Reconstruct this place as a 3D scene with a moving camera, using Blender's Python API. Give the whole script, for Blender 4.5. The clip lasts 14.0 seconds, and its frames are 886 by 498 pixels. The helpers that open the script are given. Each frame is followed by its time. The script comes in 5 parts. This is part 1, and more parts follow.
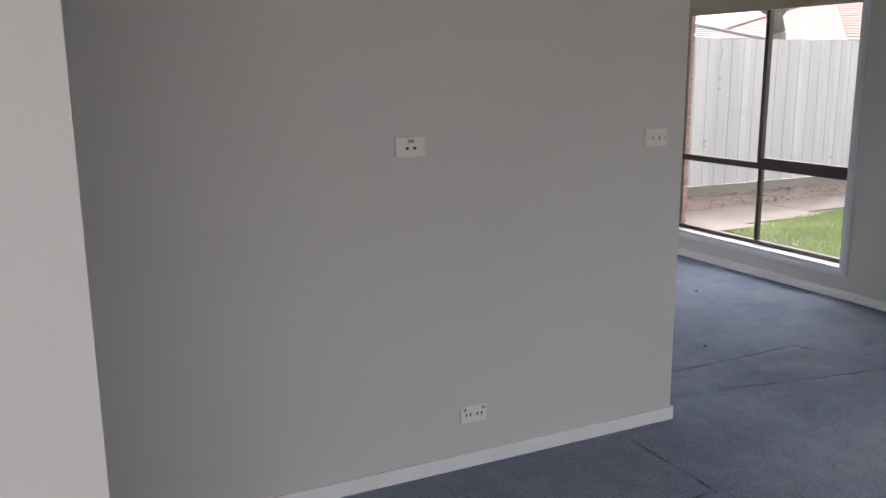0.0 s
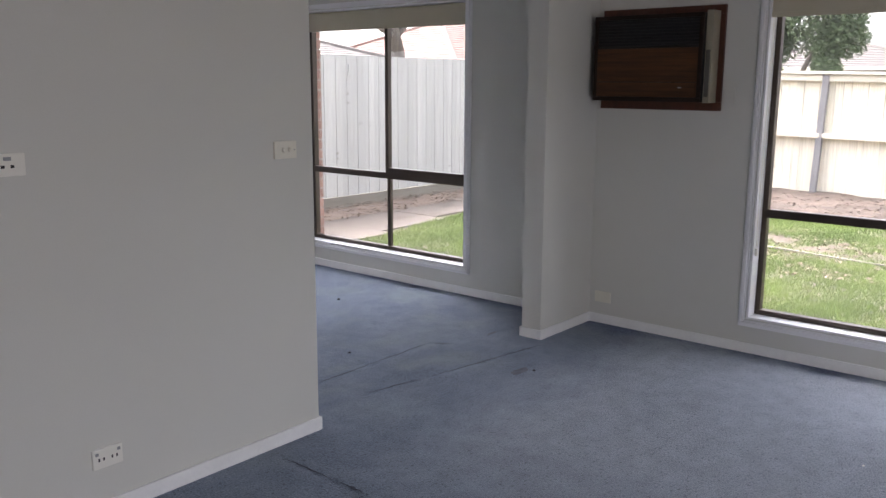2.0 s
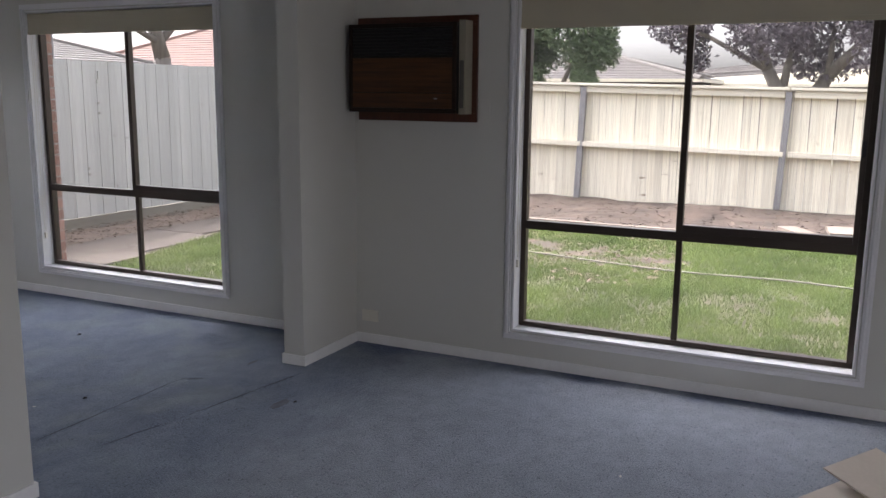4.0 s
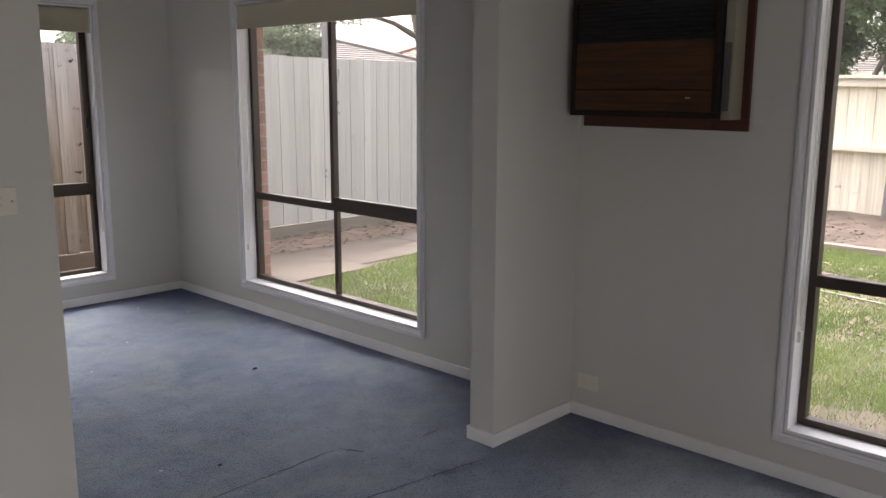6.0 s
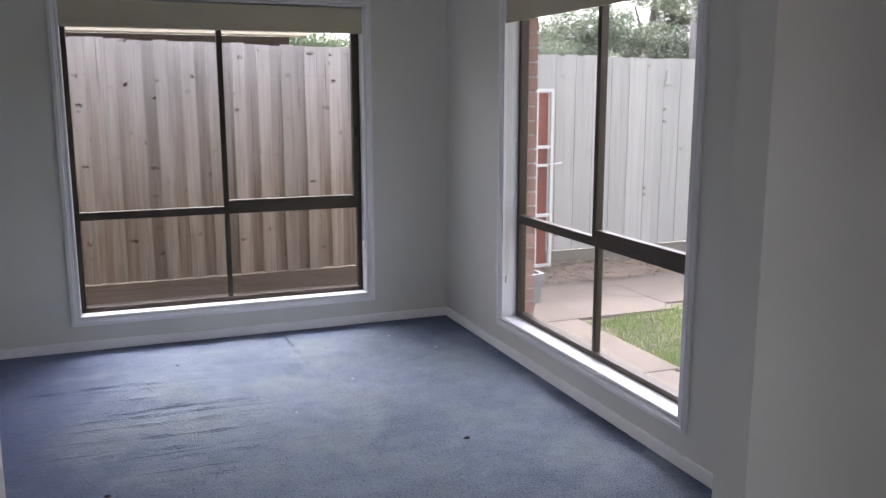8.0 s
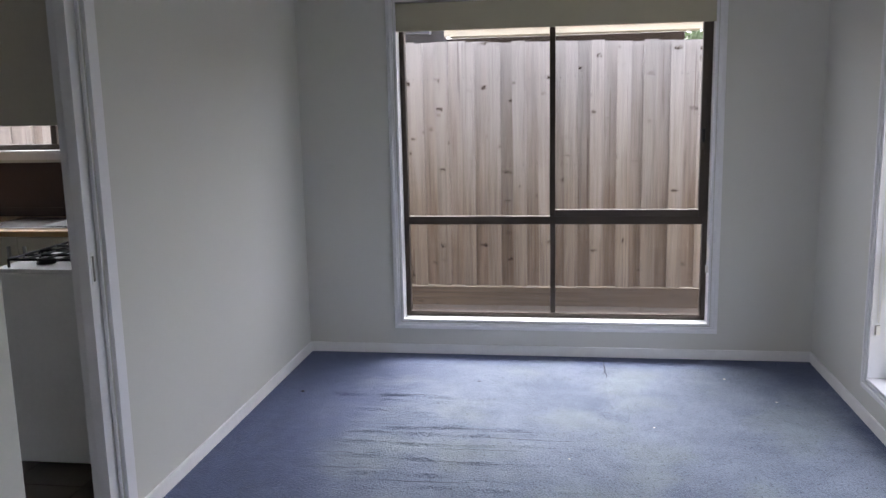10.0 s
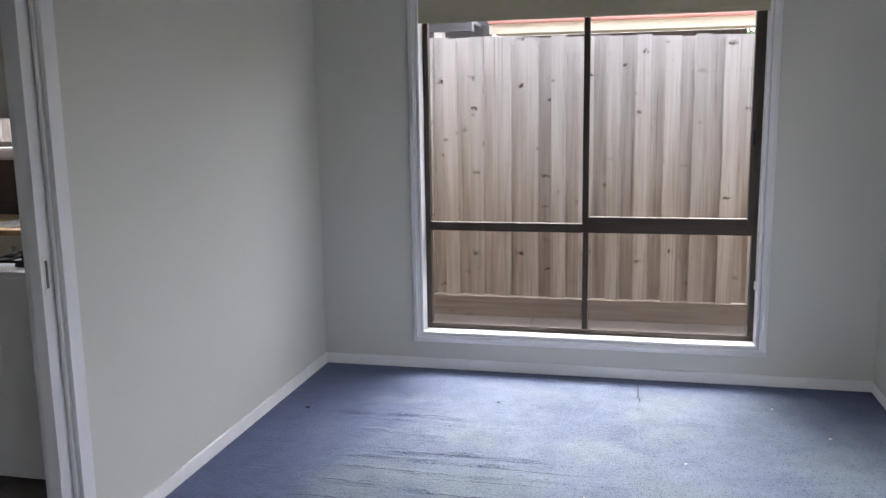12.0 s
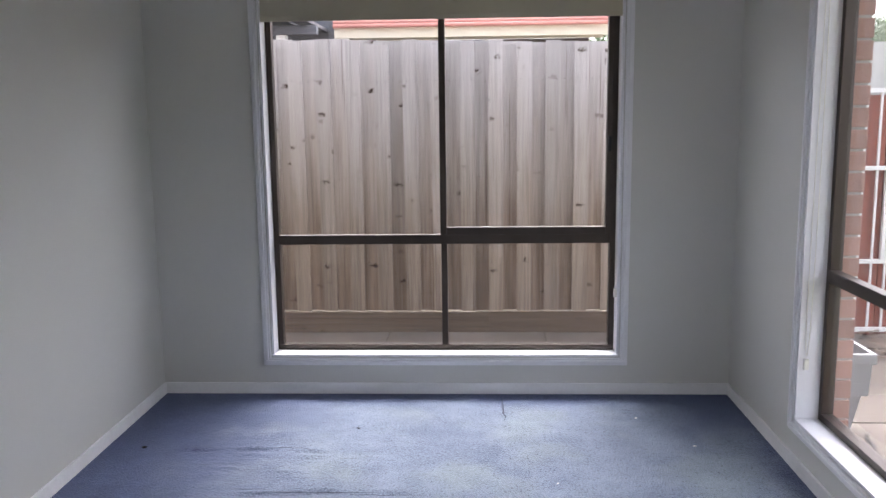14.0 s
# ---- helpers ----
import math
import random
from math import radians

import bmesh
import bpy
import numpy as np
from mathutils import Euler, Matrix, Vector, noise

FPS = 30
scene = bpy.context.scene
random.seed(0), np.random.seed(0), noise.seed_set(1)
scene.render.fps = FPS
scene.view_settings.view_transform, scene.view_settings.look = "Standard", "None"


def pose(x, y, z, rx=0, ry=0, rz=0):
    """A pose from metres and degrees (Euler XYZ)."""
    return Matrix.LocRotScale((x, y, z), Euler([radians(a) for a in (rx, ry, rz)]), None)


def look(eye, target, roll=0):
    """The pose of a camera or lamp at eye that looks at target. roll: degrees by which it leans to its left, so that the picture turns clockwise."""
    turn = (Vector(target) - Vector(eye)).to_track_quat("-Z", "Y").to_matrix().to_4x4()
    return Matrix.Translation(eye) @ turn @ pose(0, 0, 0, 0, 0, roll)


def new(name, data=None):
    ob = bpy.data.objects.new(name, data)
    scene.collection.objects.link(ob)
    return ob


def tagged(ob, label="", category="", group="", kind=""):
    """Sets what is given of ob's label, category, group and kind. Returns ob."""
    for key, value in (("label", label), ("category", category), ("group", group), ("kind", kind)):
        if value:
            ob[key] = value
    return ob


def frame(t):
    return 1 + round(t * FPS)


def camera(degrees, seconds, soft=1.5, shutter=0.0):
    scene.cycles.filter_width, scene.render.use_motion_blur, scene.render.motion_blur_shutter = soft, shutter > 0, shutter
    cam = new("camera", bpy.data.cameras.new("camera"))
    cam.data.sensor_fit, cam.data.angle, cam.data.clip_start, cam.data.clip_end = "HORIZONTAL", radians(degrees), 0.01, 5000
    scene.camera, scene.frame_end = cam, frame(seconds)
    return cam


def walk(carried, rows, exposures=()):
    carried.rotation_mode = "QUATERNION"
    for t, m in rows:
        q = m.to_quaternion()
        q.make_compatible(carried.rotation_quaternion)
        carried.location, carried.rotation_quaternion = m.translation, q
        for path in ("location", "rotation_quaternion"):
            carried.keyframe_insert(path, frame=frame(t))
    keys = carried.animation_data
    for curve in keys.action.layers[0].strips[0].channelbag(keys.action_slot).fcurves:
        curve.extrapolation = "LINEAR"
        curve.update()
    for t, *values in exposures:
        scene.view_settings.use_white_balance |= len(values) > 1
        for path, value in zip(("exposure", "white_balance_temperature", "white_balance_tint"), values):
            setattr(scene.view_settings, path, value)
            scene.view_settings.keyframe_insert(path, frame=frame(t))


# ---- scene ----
cam = camera(55.3, 14.0)
PATH = [
    (0, (0.159, 0.109, 1.576), (1.019, 1.867, 1.16), -0.5),
    (0.5, (0.196, 0.127, 1.572), (0.977, 1.921, 1.158), -0.5),
    (1, (0.229, 0.127, 1.565), (1.061, 1.899, 1.16), -0.7),
    (1.5, (0.229, 0.141, 1.559), (1.386, 1.725, 1.163), -0.3),
    (2, (0.234, 0.142, 1.563), (1.742, 1.399, 1.179), 0.3),
    (2.5, (0.232, 0.096, 1.565), (1.944, 1.062, 1.197), 0.2),
    (2.7, (0.222, 0.092, 1.572), (1.988, 0.957, 1.208), 0.3),
    (4.8, (1.015, 0.316, 1.573), (2.792, 1.161, 1.213), 0.6),
    (5, (1.135, 0.375, 1.595), (2.883, 1.275, 1.228), 0.5),
    (5.5, (1.473, 0.481, 1.58), (3.107, 1.576, 1.215), 0.4),
    (6, (1.781, 0.607, 1.575), (3.198, 1.969, 1.205), 0.2),
    (6.5, (2.056, 0.792, 1.593), (3.259, 2.346, 1.224), 0.1),
    (7, (2.391, 0.913, 1.564), (3.412, 2.594, 1.2), -0.1),
    (7.5, (2.675, 1.005, 1.58), (3.514, 2.784, 1.218), -0.1),
    (8, (2.941, 1.175, 1.565), (3.648, 3.011, 1.208), -0.1),
    (8.5, (3.178, 1.293, 1.566), (3.737, 3.18, 1.212), -0.0),
    (9, (3.39, 1.39, 1.585), (3.661, 3.34, 1.229), -0.4),
    (11.3, (3.892, 2.001, 1.516), (3.254, 3.867, 1.184), -1.0),
    (11.5, (3.903, 2.027, 1.522), (3.262, 3.892, 1.189), -0.9),
    (12, (3.876, 2.073, 1.513), (3.43, 3.994, 1.181), -0.9),
    (12.5, (3.827, 2.091, 1.48), (3.688, 4.061, 1.162), -0.8),
    (13, (3.782, 2.113, 1.477), (3.764, 4.088, 1.163), -0.7),
    (13.5, (3.76, 2.161, 1.487), (3.747, 4.136, 1.171), -0.7),
    (14, (3.789, 2.335, 1.496), (3.701, 4.307, 1.179), -0.7),
]
EXPOSURE = [(0.0, 2.99, 6420, 20.5), (1.5, 2.97, 6330, 20.5), (2.0, 3.04, 6360, 21), (2.5, 2.75, 6290, 21.5), (5.0, 2.32, 6670, 20), (5.6, 2.39, 6920, 20.5), (6.5, 2.87, 6570, 21), (7.5, 2.82, 6270, 22), (9.0, 2.87, 6230, 22), (11.5, 3.27, 6230, 17), (12.5, 3.19, 6230, 20.5), (14.0, 2.99, 6230, 21)]
walk(cam, [(t, look(eye, target, roll)) for t, eye, target, roll in PATH], EXPOSURE)

# ---- light: an overcast sky ----
world = bpy.data.worlds.new("world")
scene.world = world
world.use_nodes = True
wn, wl = world.node_tree.nodes, world.node_tree.links
sky = wn.new("ShaderNodeTexSky")
sky.sky_type, sky.sun_disc = "NISHITA", False
sky.sun_elevation, sky.sun_rotation = radians(56), radians(8)
sky.air_density, sky.dust_density, sky.ozone_density = 1.0, 6.0, 1.0
hsv = wn.new("ShaderNodeHueSaturation")
hsv.inputs["Saturation"].default_value = 0.25
wl.new(sky.outputs[0], hsv.inputs["Color"])
wl.new(hsv.outputs[0], wn["Background"].inputs["Color"])
wn["Background"].inputs["Strength"].default_value = 0.15
sun = new("sun", bpy.data.lights.new("sun", "SUN"))
sun.data.energy, sun.data.angle, sun.data.color = 0.36, radians(35), (1.0, 0.97, 0.92)
sun.matrix_world = look((7.5, 22, 31), (5, 2, 0))


# the patio doorway behind the walker: a lamp in its opening stands in for the sky
patio = new("patio_sky_light", bpy.data.lights.new("patio_sky_light", "AREA"))
patio.data.shape, patio.data.size, patio.data.size_y, patio.data.energy = "RECTANGLE", 3.4, 2.0, 7.5
patio.data.color = (1.0, 0.98, 0.95)
patio.matrix_world = look((-0.3, -3.22, 1.06), (-0.3, 0, 1.06))


# ---- materials ----
def material(name, base, rough=0.6, var=0.15, scale=4.0, fine=90.0, bump=0.1, metal=0.0, tint=0.0, stretch=(1, 1, 1), dark=None, spec=0.5):
    """A procedural surface: base colour, large stains, fine grain and relief; tint varies it from piece to piece."""
    m = bpy.data.materials.new(name)
    m.use_nodes = True
    n, l = m.node_tree.nodes, m.node_tree.links
    p = n["Principled BSDF"]
    p.inputs["Roughness"].default_value, p.inputs["Metallic"].default_value = rough, metal
    p.inputs["Specular IOR Level"].default_value = spec
    co = n.new("ShaderNodeTexCoord")
    mp = n.new("ShaderNodeMapping")
    mp.inputs["Scale"].default_value = stretch
    info = n.new("ShaderNodeObjectInfo")
    shift = n.new("ShaderNodeMath")
    shift.operation, shift.inputs[1].default_value = "MULTIPLY", 37.0 if tint else 0.0
    l.new(info.outputs["Random"], shift.inputs[0])
    l.new(co.outputs["Object"], mp.inputs["Vector"])
    l.new(shift.outputs[0], mp.inputs["Location"])
    big = n.new("ShaderNodeTexNoise")
    big.inputs["Scale"].default_value, big.inputs["Detail"].default_value = scale, 5
    small = n.new("ShaderNodeTexNoise")
    small.inputs["Scale"].default_value, small.inputs["Detail"].default_value = fine, 3
    l.new(mp.outputs[0], big.inputs["Vector"])
    l.new(mp.outputs[0], small.inputs["Vector"])
    ramp = n.new("ShaderNodeValToRGB")
    d = dark or [c * (1 - 2 * var) for c in base]
    ramp.color_ramp.elements[0].color, ramp.color_ramp.elements[0].position = (*d, 1), 0.32
    ramp.color_ramp.elements[1].color, ramp.color_ramp.elements[1].position = (*base, 1), 0.62
    mixed = n.new("ShaderNodeMath")
    mixed.operation, mixed.inputs[1].default_value = "MULTIPLY_ADD", 0.35
    half = n.new("ShaderNodeMath")
    half.operation, half.inputs[1].default_value = "MULTIPLY", 0.65
    l.new(big.outputs[0], half.inputs[0])
    l.new(small.outputs[0], mixed.inputs[0])
    l.new(half.outputs[0], mixed.inputs[2])
    l.new(mixed.outputs[0], ramp.inputs[0])
    out = ramp.outputs[0]
    if tint:
        h = n.new("ShaderNodeHueSaturation")
        r = n.new("ShaderNodeMapRange")
        r.inputs["To Min"].default_value, r.inputs["To Max"].default_value = 1 - tint, 1 + tint
        l.new(info.outputs["Random"], r.inputs["Value"])
        l.new(r.outputs[0], h.inputs["Value"])
        l.new(out, h.inputs["Color"])
        out = h.outputs[0]
    l.new(out, p.inputs["Base Color"])
    if bump:
        b = n.new("ShaderNodeBump")
        b.inputs["Strength"].default_value, b.inputs["Distance"].default_value = bump, 0.004
        l.new(small.outputs[0], b.inputs["Height"])
        l.new(b.outputs[0], p.inputs["Normal"])
    return m


def wood_material(name, base, dark, knot, tint, rough=0.85, along="Z", knots=0.42, top=None):
    """Sawn timber: grain along one axis, knots in some places, a tint for each board, and the colour top higher up, for
    weathering and the sky light painted there.
    """
    m = bpy.data.materials.new(name)
    m.use_nodes = True
    n, l = m.node_tree.nodes, m.node_tree.links
    p = n["Principled BSDF"]
    p.inputs["Roughness"].default_value, p.inputs["Specular IOR Level"].default_value = rough, 0.3
    co, info = n.new("ShaderNodeTexCoord"), n.new("ShaderNodeObjectInfo")
    off = n.new("ShaderNodeVectorMath")
    off.operation = "MULTIPLY_ADD"
    off.inputs[1].default_value = (37.0, 91.0, 53.0)
    l.new(info.outputs["Random"], off.inputs[0])
    l.new(co.outputs["Object"], off.inputs[2])

    def noise_at(across, length, detail):
        mp, no = n.new("ShaderNodeMapping"), n.new("ShaderNodeTexNoise")
        mp.inputs["Scale"].default_value = [length if a == along else across for a in "XYZ"]
        no.inputs["Scale"].default_value, no.inputs["Detail"].default_value = 1.0, detail
        l.new(off.outputs[0], mp.inputs["Vector"])
        l.new(mp.outputs[0], no.inputs["Vector"])
        return no.outputs[0]

    def ramp(src, a, b, lo, hi):
        r = n.new("ShaderNodeValToRGB")
        r.color_ramp.elements[0].position, r.color_ramp.elements[1].position = a, b
        r.color_ramp.elements[0].color, r.color_ramp.elements[1].color = (*lo, 1), (*hi, 1)
        l.new(src, r.inputs[0])
        return r.outputs[0]

    def mix(fac, a, b):
        x = n.new("ShaderNodeMix")
        x.data_type = "RGBA"
        for sock, val in (("Factor", fac), ("A", a), ("B", b)):
            if isinstance(val, tuple):
                x.inputs[sock].default_value = (*val, 1)
            else:
                l.new(val, x.inputs[sock])
        return x.outputs["Result"]

    grain, fine, stain = noise_at(34, 0.9, 4), noise_at(95, 2.2, 4), noise_at(9, 1.3, 4)
    both = n.new("ShaderNodeMath")
    both.operation, both.inputs[1].default_value = "MULTIPLY_ADD", 0.5
    half = n.new("ShaderNodeMath")
    half.operation, half.inputs[1].default_value = "MULTIPLY", 0.5
    l.new(fine, half.inputs[0])
    l.new(grain, both.inputs[0])
    l.new(half.outputs[0], both.inputs[2])
    col = ramp(both.outputs[0], 0.33, 0.56, dark, base)
    col = mix(ramp(noise_at(55, 0.8, 3), 0.5, 0.7, (0, 0, 0), (0.45, 0.45, 0.45)), col, dark)
    hair = ramp(noise_at(130, 0.75, 2), 0.655, 0.70, (0, 0, 0), (0.6, 0.6, 0.6))
    if top:
        sep, rise = n.new("ShaderNodeSeparateXYZ"), n.new("ShaderNodeMath")
        rise.operation, rise.inputs[1].default_value = "MULTIPLY_ADD", 1.1
        l.new(co.outputs["Object"], sep.inputs[0])
        l.new(stain, rise.inputs[0])
        l.new(sep.outputs["Z"], rise.inputs[2])
        pale = ramp(both.outputs[0], 0.33, 0.56, tuple(c * 0.8 for c in top), top)
        grad = n.new("ShaderNodeMapRange")
        grad.inputs["From Min"].default_value, grad.inputs["From Max"].default_value = 1.0, 2.3
        l.new(rise.outputs[0], grad.inputs["Value"])
        col = mix(grad.outputs[0], col, pale)
    col = mix(hair, col, tuple(0.5 * (a + b) for a, b in zip(dark, knot)))
    # knots: a dark eye in a brown halo, in some of the cells
    mk, vo = n.new("ShaderNodeMapping"), n.new("ShaderNodeTexVoronoi")
    mk.inputs["Scale"].default_value = (7.5, 1.3, 12) if along == "Z" else (8, 9, 9)
    vo.inputs["Scale"].default_value = 1.0
    wob = n.new("ShaderNodeVectorMath")
    wob.operation = "MULTIPLY_ADD"
    wob.inputs[1].default_value = (0.10, 0.0, 0.05)
    no = n.new("ShaderNodeTexNoise")
    no.inputs["Scale"].default_value = 34
    l.new(off.outputs[0], no.inputs["Vector"])
    l.new(no.outputs["Color"], wob.inputs[0])
    l.new(off.outputs[0], wob.inputs[2])
    l.new(wob.outputs[0], mk.inputs["Vector"])
    l.new(mk.outputs[0], vo.inputs["Vector"])
    some = n.new("ShaderNodeSeparateColor")
    l.new(vo.outputs["Color"], some.inputs[0])
    few = n.new("ShaderNodeMath")
    few.operation, few.inputs[1].default_value = "LESS_THAN", knots
    l.new(some.outputs[0], few.inputs[0])

    def patch(a, b, strength):
        r = n.new("ShaderNodeMapRange")
        r.interpolation_type = "SMOOTHSTEP"
        r.inputs["From Min"].default_value, r.inputs["From Max"].default_value = b, a
        r.inputs["To Max"].default_value = strength
        l.new(vo.outputs["Distance"], r.inputs["Value"])
        t = n.new("ShaderNodeMath")
        t.operation = "MULTIPLY"
        l.new(r.outputs[0], t.inputs[0])
        l.new(few.outputs[0], t.inputs[1])
        vary = n.new("ShaderNodeMath")
        vary.operation = "MULTIPLY"
        vary.use_clamp = True
        l.new(t.outputs[0], vary.inputs[0])
        l.new(some.outputs[1], vary.inputs[1])
        return vary.outputs[0]

    col = mix(patch(0.05, 0.28, 1.1), col, tuple((a + b) / 2 for a, b in zip(dark, knot)))
    col = mix(patch(0.05, 0.16, 1.9), col, knot)
    h, r = n.new("ShaderNodeHueSaturation"), n.new("ShaderNodeMapRange")
    r.inputs["To Min"].default_value, r.inputs["To Max"].default_value = 1 - tint, 1 + tint
    l.new(info.outputs["Random"], r.inputs["Value"])
    l.new(r.outputs[0], h.inputs["Value"])
    l.new(col, h.inputs["Color"])
    l.new(h.outputs[0], p.inputs["Base Color"])
    b = n.new("ShaderNodeBump")
    b.inputs["Strength"].default_value, b.inputs["Distance"].default_value = 0.5, 0.003
    l.new(both.outputs[0], b.inputs["Height"])
    l.new(b.outputs[0], p.inputs["Normal"])
    return m


def glass_material(name, haze=0.0):
    m = bpy.data.materials.new(name)
    m.use_nodes = True
    n, l = m.node_tree.nodes, m.node_tree.links
    n.remove(n["Principled BSDF"])
    clear, gloss, mix, lw, po, ma = (n.new("ShaderNode" + s) for s in ("BsdfTransparent", "BsdfGlossy", "MixShader", "LayerWeight", "Math", "Math"))
    clear.inputs[0].default_value = (0.96, 0.975, 0.965, 1)
    gloss.inputs["Roughness"].default_value = 0.02
    lw.inputs["Blend"].default_value = 0.5
    po.operation, po.inputs[1].default_value = "POWER", 5.0
    ma.operation, ma.inputs[1].default_value, ma.inputs[2].default_value = "MULTIPLY_ADD", 0.4, 0.02
    l.new(lw.outputs["Facing"], po.inputs[0])
    l.new(po.outputs[0], ma.inputs[0])
    l.new(ma.outputs[0], mix.inputs[0])
    l.new(clear.outputs[0], mix.inputs[1])
    l.new(gloss.outputs[0], mix.inputs[2])
    # a thin translucent film imitates the glare that hazes the panes
    veil, film = n.new("ShaderNodeBsdfTranslucent"), n.new("ShaderNodeMixShader")
    veil.inputs[0].default_value = (0.85, 0.85, 0.82, 1)
    film.inputs[0].default_value = haze
    l.new(mix.outputs[0], film.inputs[1])
    l.new(veil.outputs[0], film.inputs[2])
    l.new(film.outputs[0], n["Material Output"].inputs[0])
    return m


def carpet_material():
    """Blue cut pile: deep blue along the walls where little walked on and in painted shade, paled and grey-green where
    worn, with the lawn window's light painted in.
    """
    m = material("blue carpet", (0.262, 0.305, 0.378), 1.0, scale=1.8, fine=115.0, bump=1.0, dark=(0.118, 0.142, 0.205), spec=0.05)
    for e in [x for x in m.node_tree.nodes if x.type == "MATH" and x.operation == "MULTIPLY_ADD"]:
        e.inputs[1].default_value = 0.55
    for e in [x for x in m.node_tree.nodes if x.type == "MATH" and x.operation == "MULTIPLY" and abs(x.inputs[1].default_value - 0.65) < 0.01]:
        e.inputs[1].default_value = 0.45
    n, l = m.node_tree.nodes, m.node_tree.links
    p = n["Principled BSDF"]
    p.inputs["Sheen Weight"].default_value, p.inputs["Sheen Roughness"].default_value = 0.32, 0.42
    p.inputs["Sheen Tint"].default_value = (0.75, 0.85, 1.0, 1)
    [x for x in n if x.type == "BUMP"][0].inputs["Distance"].default_value = 0.009
    src = p.inputs["Base Color"].links[0].from_socket
    co = [x for x in n if x.type == "TEX_COORD"][0]
    sep = n.new("ShaderNodeSeparateXYZ")
    wob = n.new("ShaderNodeTexNoise")
    wob.inputs["Scale"].default_value, wob.inputs["Detail"].default_value = 2.4, 4
    l.new(co.outputs["Object"], sep.inputs[0])
    l.new(co.outputs["Object"], wob.inputs["Vector"])

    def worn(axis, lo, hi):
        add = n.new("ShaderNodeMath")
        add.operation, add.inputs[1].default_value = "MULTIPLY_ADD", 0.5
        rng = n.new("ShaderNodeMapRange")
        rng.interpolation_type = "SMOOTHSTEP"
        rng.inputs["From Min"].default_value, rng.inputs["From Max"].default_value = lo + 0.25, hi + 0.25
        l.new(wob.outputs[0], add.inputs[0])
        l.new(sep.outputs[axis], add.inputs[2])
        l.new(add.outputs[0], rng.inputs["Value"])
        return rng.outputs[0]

    def times(a, b):
        m2 = n.new("ShaderNodeMath")
        m2.operation = "MULTIPLY"
        l.new(a, m2.inputs[0])
        l.new(b, m2.inputs[1])
        return m2.outputs[0]

    def either(a, b):
        m2 = n.new("ShaderNodeMath")
        m2.operation = "MAXIMUM"
        l.new(a, m2.inputs[0])
        l.new(b, m2.inputs[1])
        return m2.outputs[0]

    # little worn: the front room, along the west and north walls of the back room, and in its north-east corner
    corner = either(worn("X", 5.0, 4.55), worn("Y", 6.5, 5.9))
    # strips by the north and east walls also paint the shade under the sills
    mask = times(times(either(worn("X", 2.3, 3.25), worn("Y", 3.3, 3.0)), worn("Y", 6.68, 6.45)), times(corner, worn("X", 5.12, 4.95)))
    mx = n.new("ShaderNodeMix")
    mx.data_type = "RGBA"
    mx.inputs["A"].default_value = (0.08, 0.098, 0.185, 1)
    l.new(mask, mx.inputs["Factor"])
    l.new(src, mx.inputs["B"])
    old = n.new("ShaderNodeMix")
    old.data_type = "RGBA"
    old.inputs["B"].default_value = (0.245, 0.285, 0.31, 1)
    spot = n.new("ShaderNodeMapRange")
    spot.interpolation_type = "SMOOTHSTEP"
    spot.inputs["From Min"].default_value, spot.inputs["From Max"].default_value = 0.46, 0.66
    l.new(wob.outputs[0], spot.inputs["Value"])
    part_worn = n.new("ShaderNodeMath")
    part_worn.operation, part_worn.inputs[1].default_value = "MULTIPLY", 0.75
    l.new(times(times(spot.outputs[0], mask), worn("Y", 2.6, 3.3)), part_worn.inputs[0])
    l.new(part_worn.outputs[0], old.inputs["Factor"])
    l.new(mx.outputs["Result"], old.inputs["A"])
    # window light on the carpet before the lawn window, put into its colour
    lit_mix, lit_part = n.new("ShaderNodeMix"), n.new("ShaderNodeMath")
    lit_mix.data_type, lit_part.operation, lit_part.inputs[1].default_value = "RGBA", "MULTIPLY", 0.72
    lit_mix.inputs["B"].default_value = (0.40, 0.43, 0.475, 1)
    l.new(times(times(worn("Y", 2.75, 2.1), worn("X", 2.2, 3.4)), worn("X", 5.12, 4.9)), lit_part.inputs[0])
    l.new(lit_part.outputs[0], lit_mix.inputs["Factor"])
    l.new(old.outputs["Result"], lit_mix.inputs["A"])
    # clumped pile: soft mottling, and dark flecks where the tufts part
    def noisy(scale, detail, lo, hi, a, b):
        no, r = n.new("ShaderNodeTexNoise"), n.new("ShaderNodeMapRange")
        no.inputs["Scale"].default_value, no.inputs["Detail"].default_value = scale, detail
        r.inputs["From Min"].default_value, r.inputs["From Max"].default_value = lo, hi
        r.inputs["To Min"].default_value, r.inputs["To Max"].default_value = a, b
        l.new(co.outputs["Object"], no.inputs["Vector"])
        l.new(no.outputs[0], r.inputs["Value"])
        return r.outputs[0]

    tuft = times(times(noisy(9, 5, 0.32, 0.68, 0.88, 1.10), noisy(66, 2, 0.28, 0.43, 0.52, 1.0)), noisy(170, 2, 0.3, 0.7, 0.78, 1.18))
    val = n.new("ShaderNodeHueSaturation")
    l.new(tuft, val.inputs["Value"])
    l.new(lit_mix.outputs["Result"], val.inputs["Color"])
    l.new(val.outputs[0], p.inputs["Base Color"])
    return m


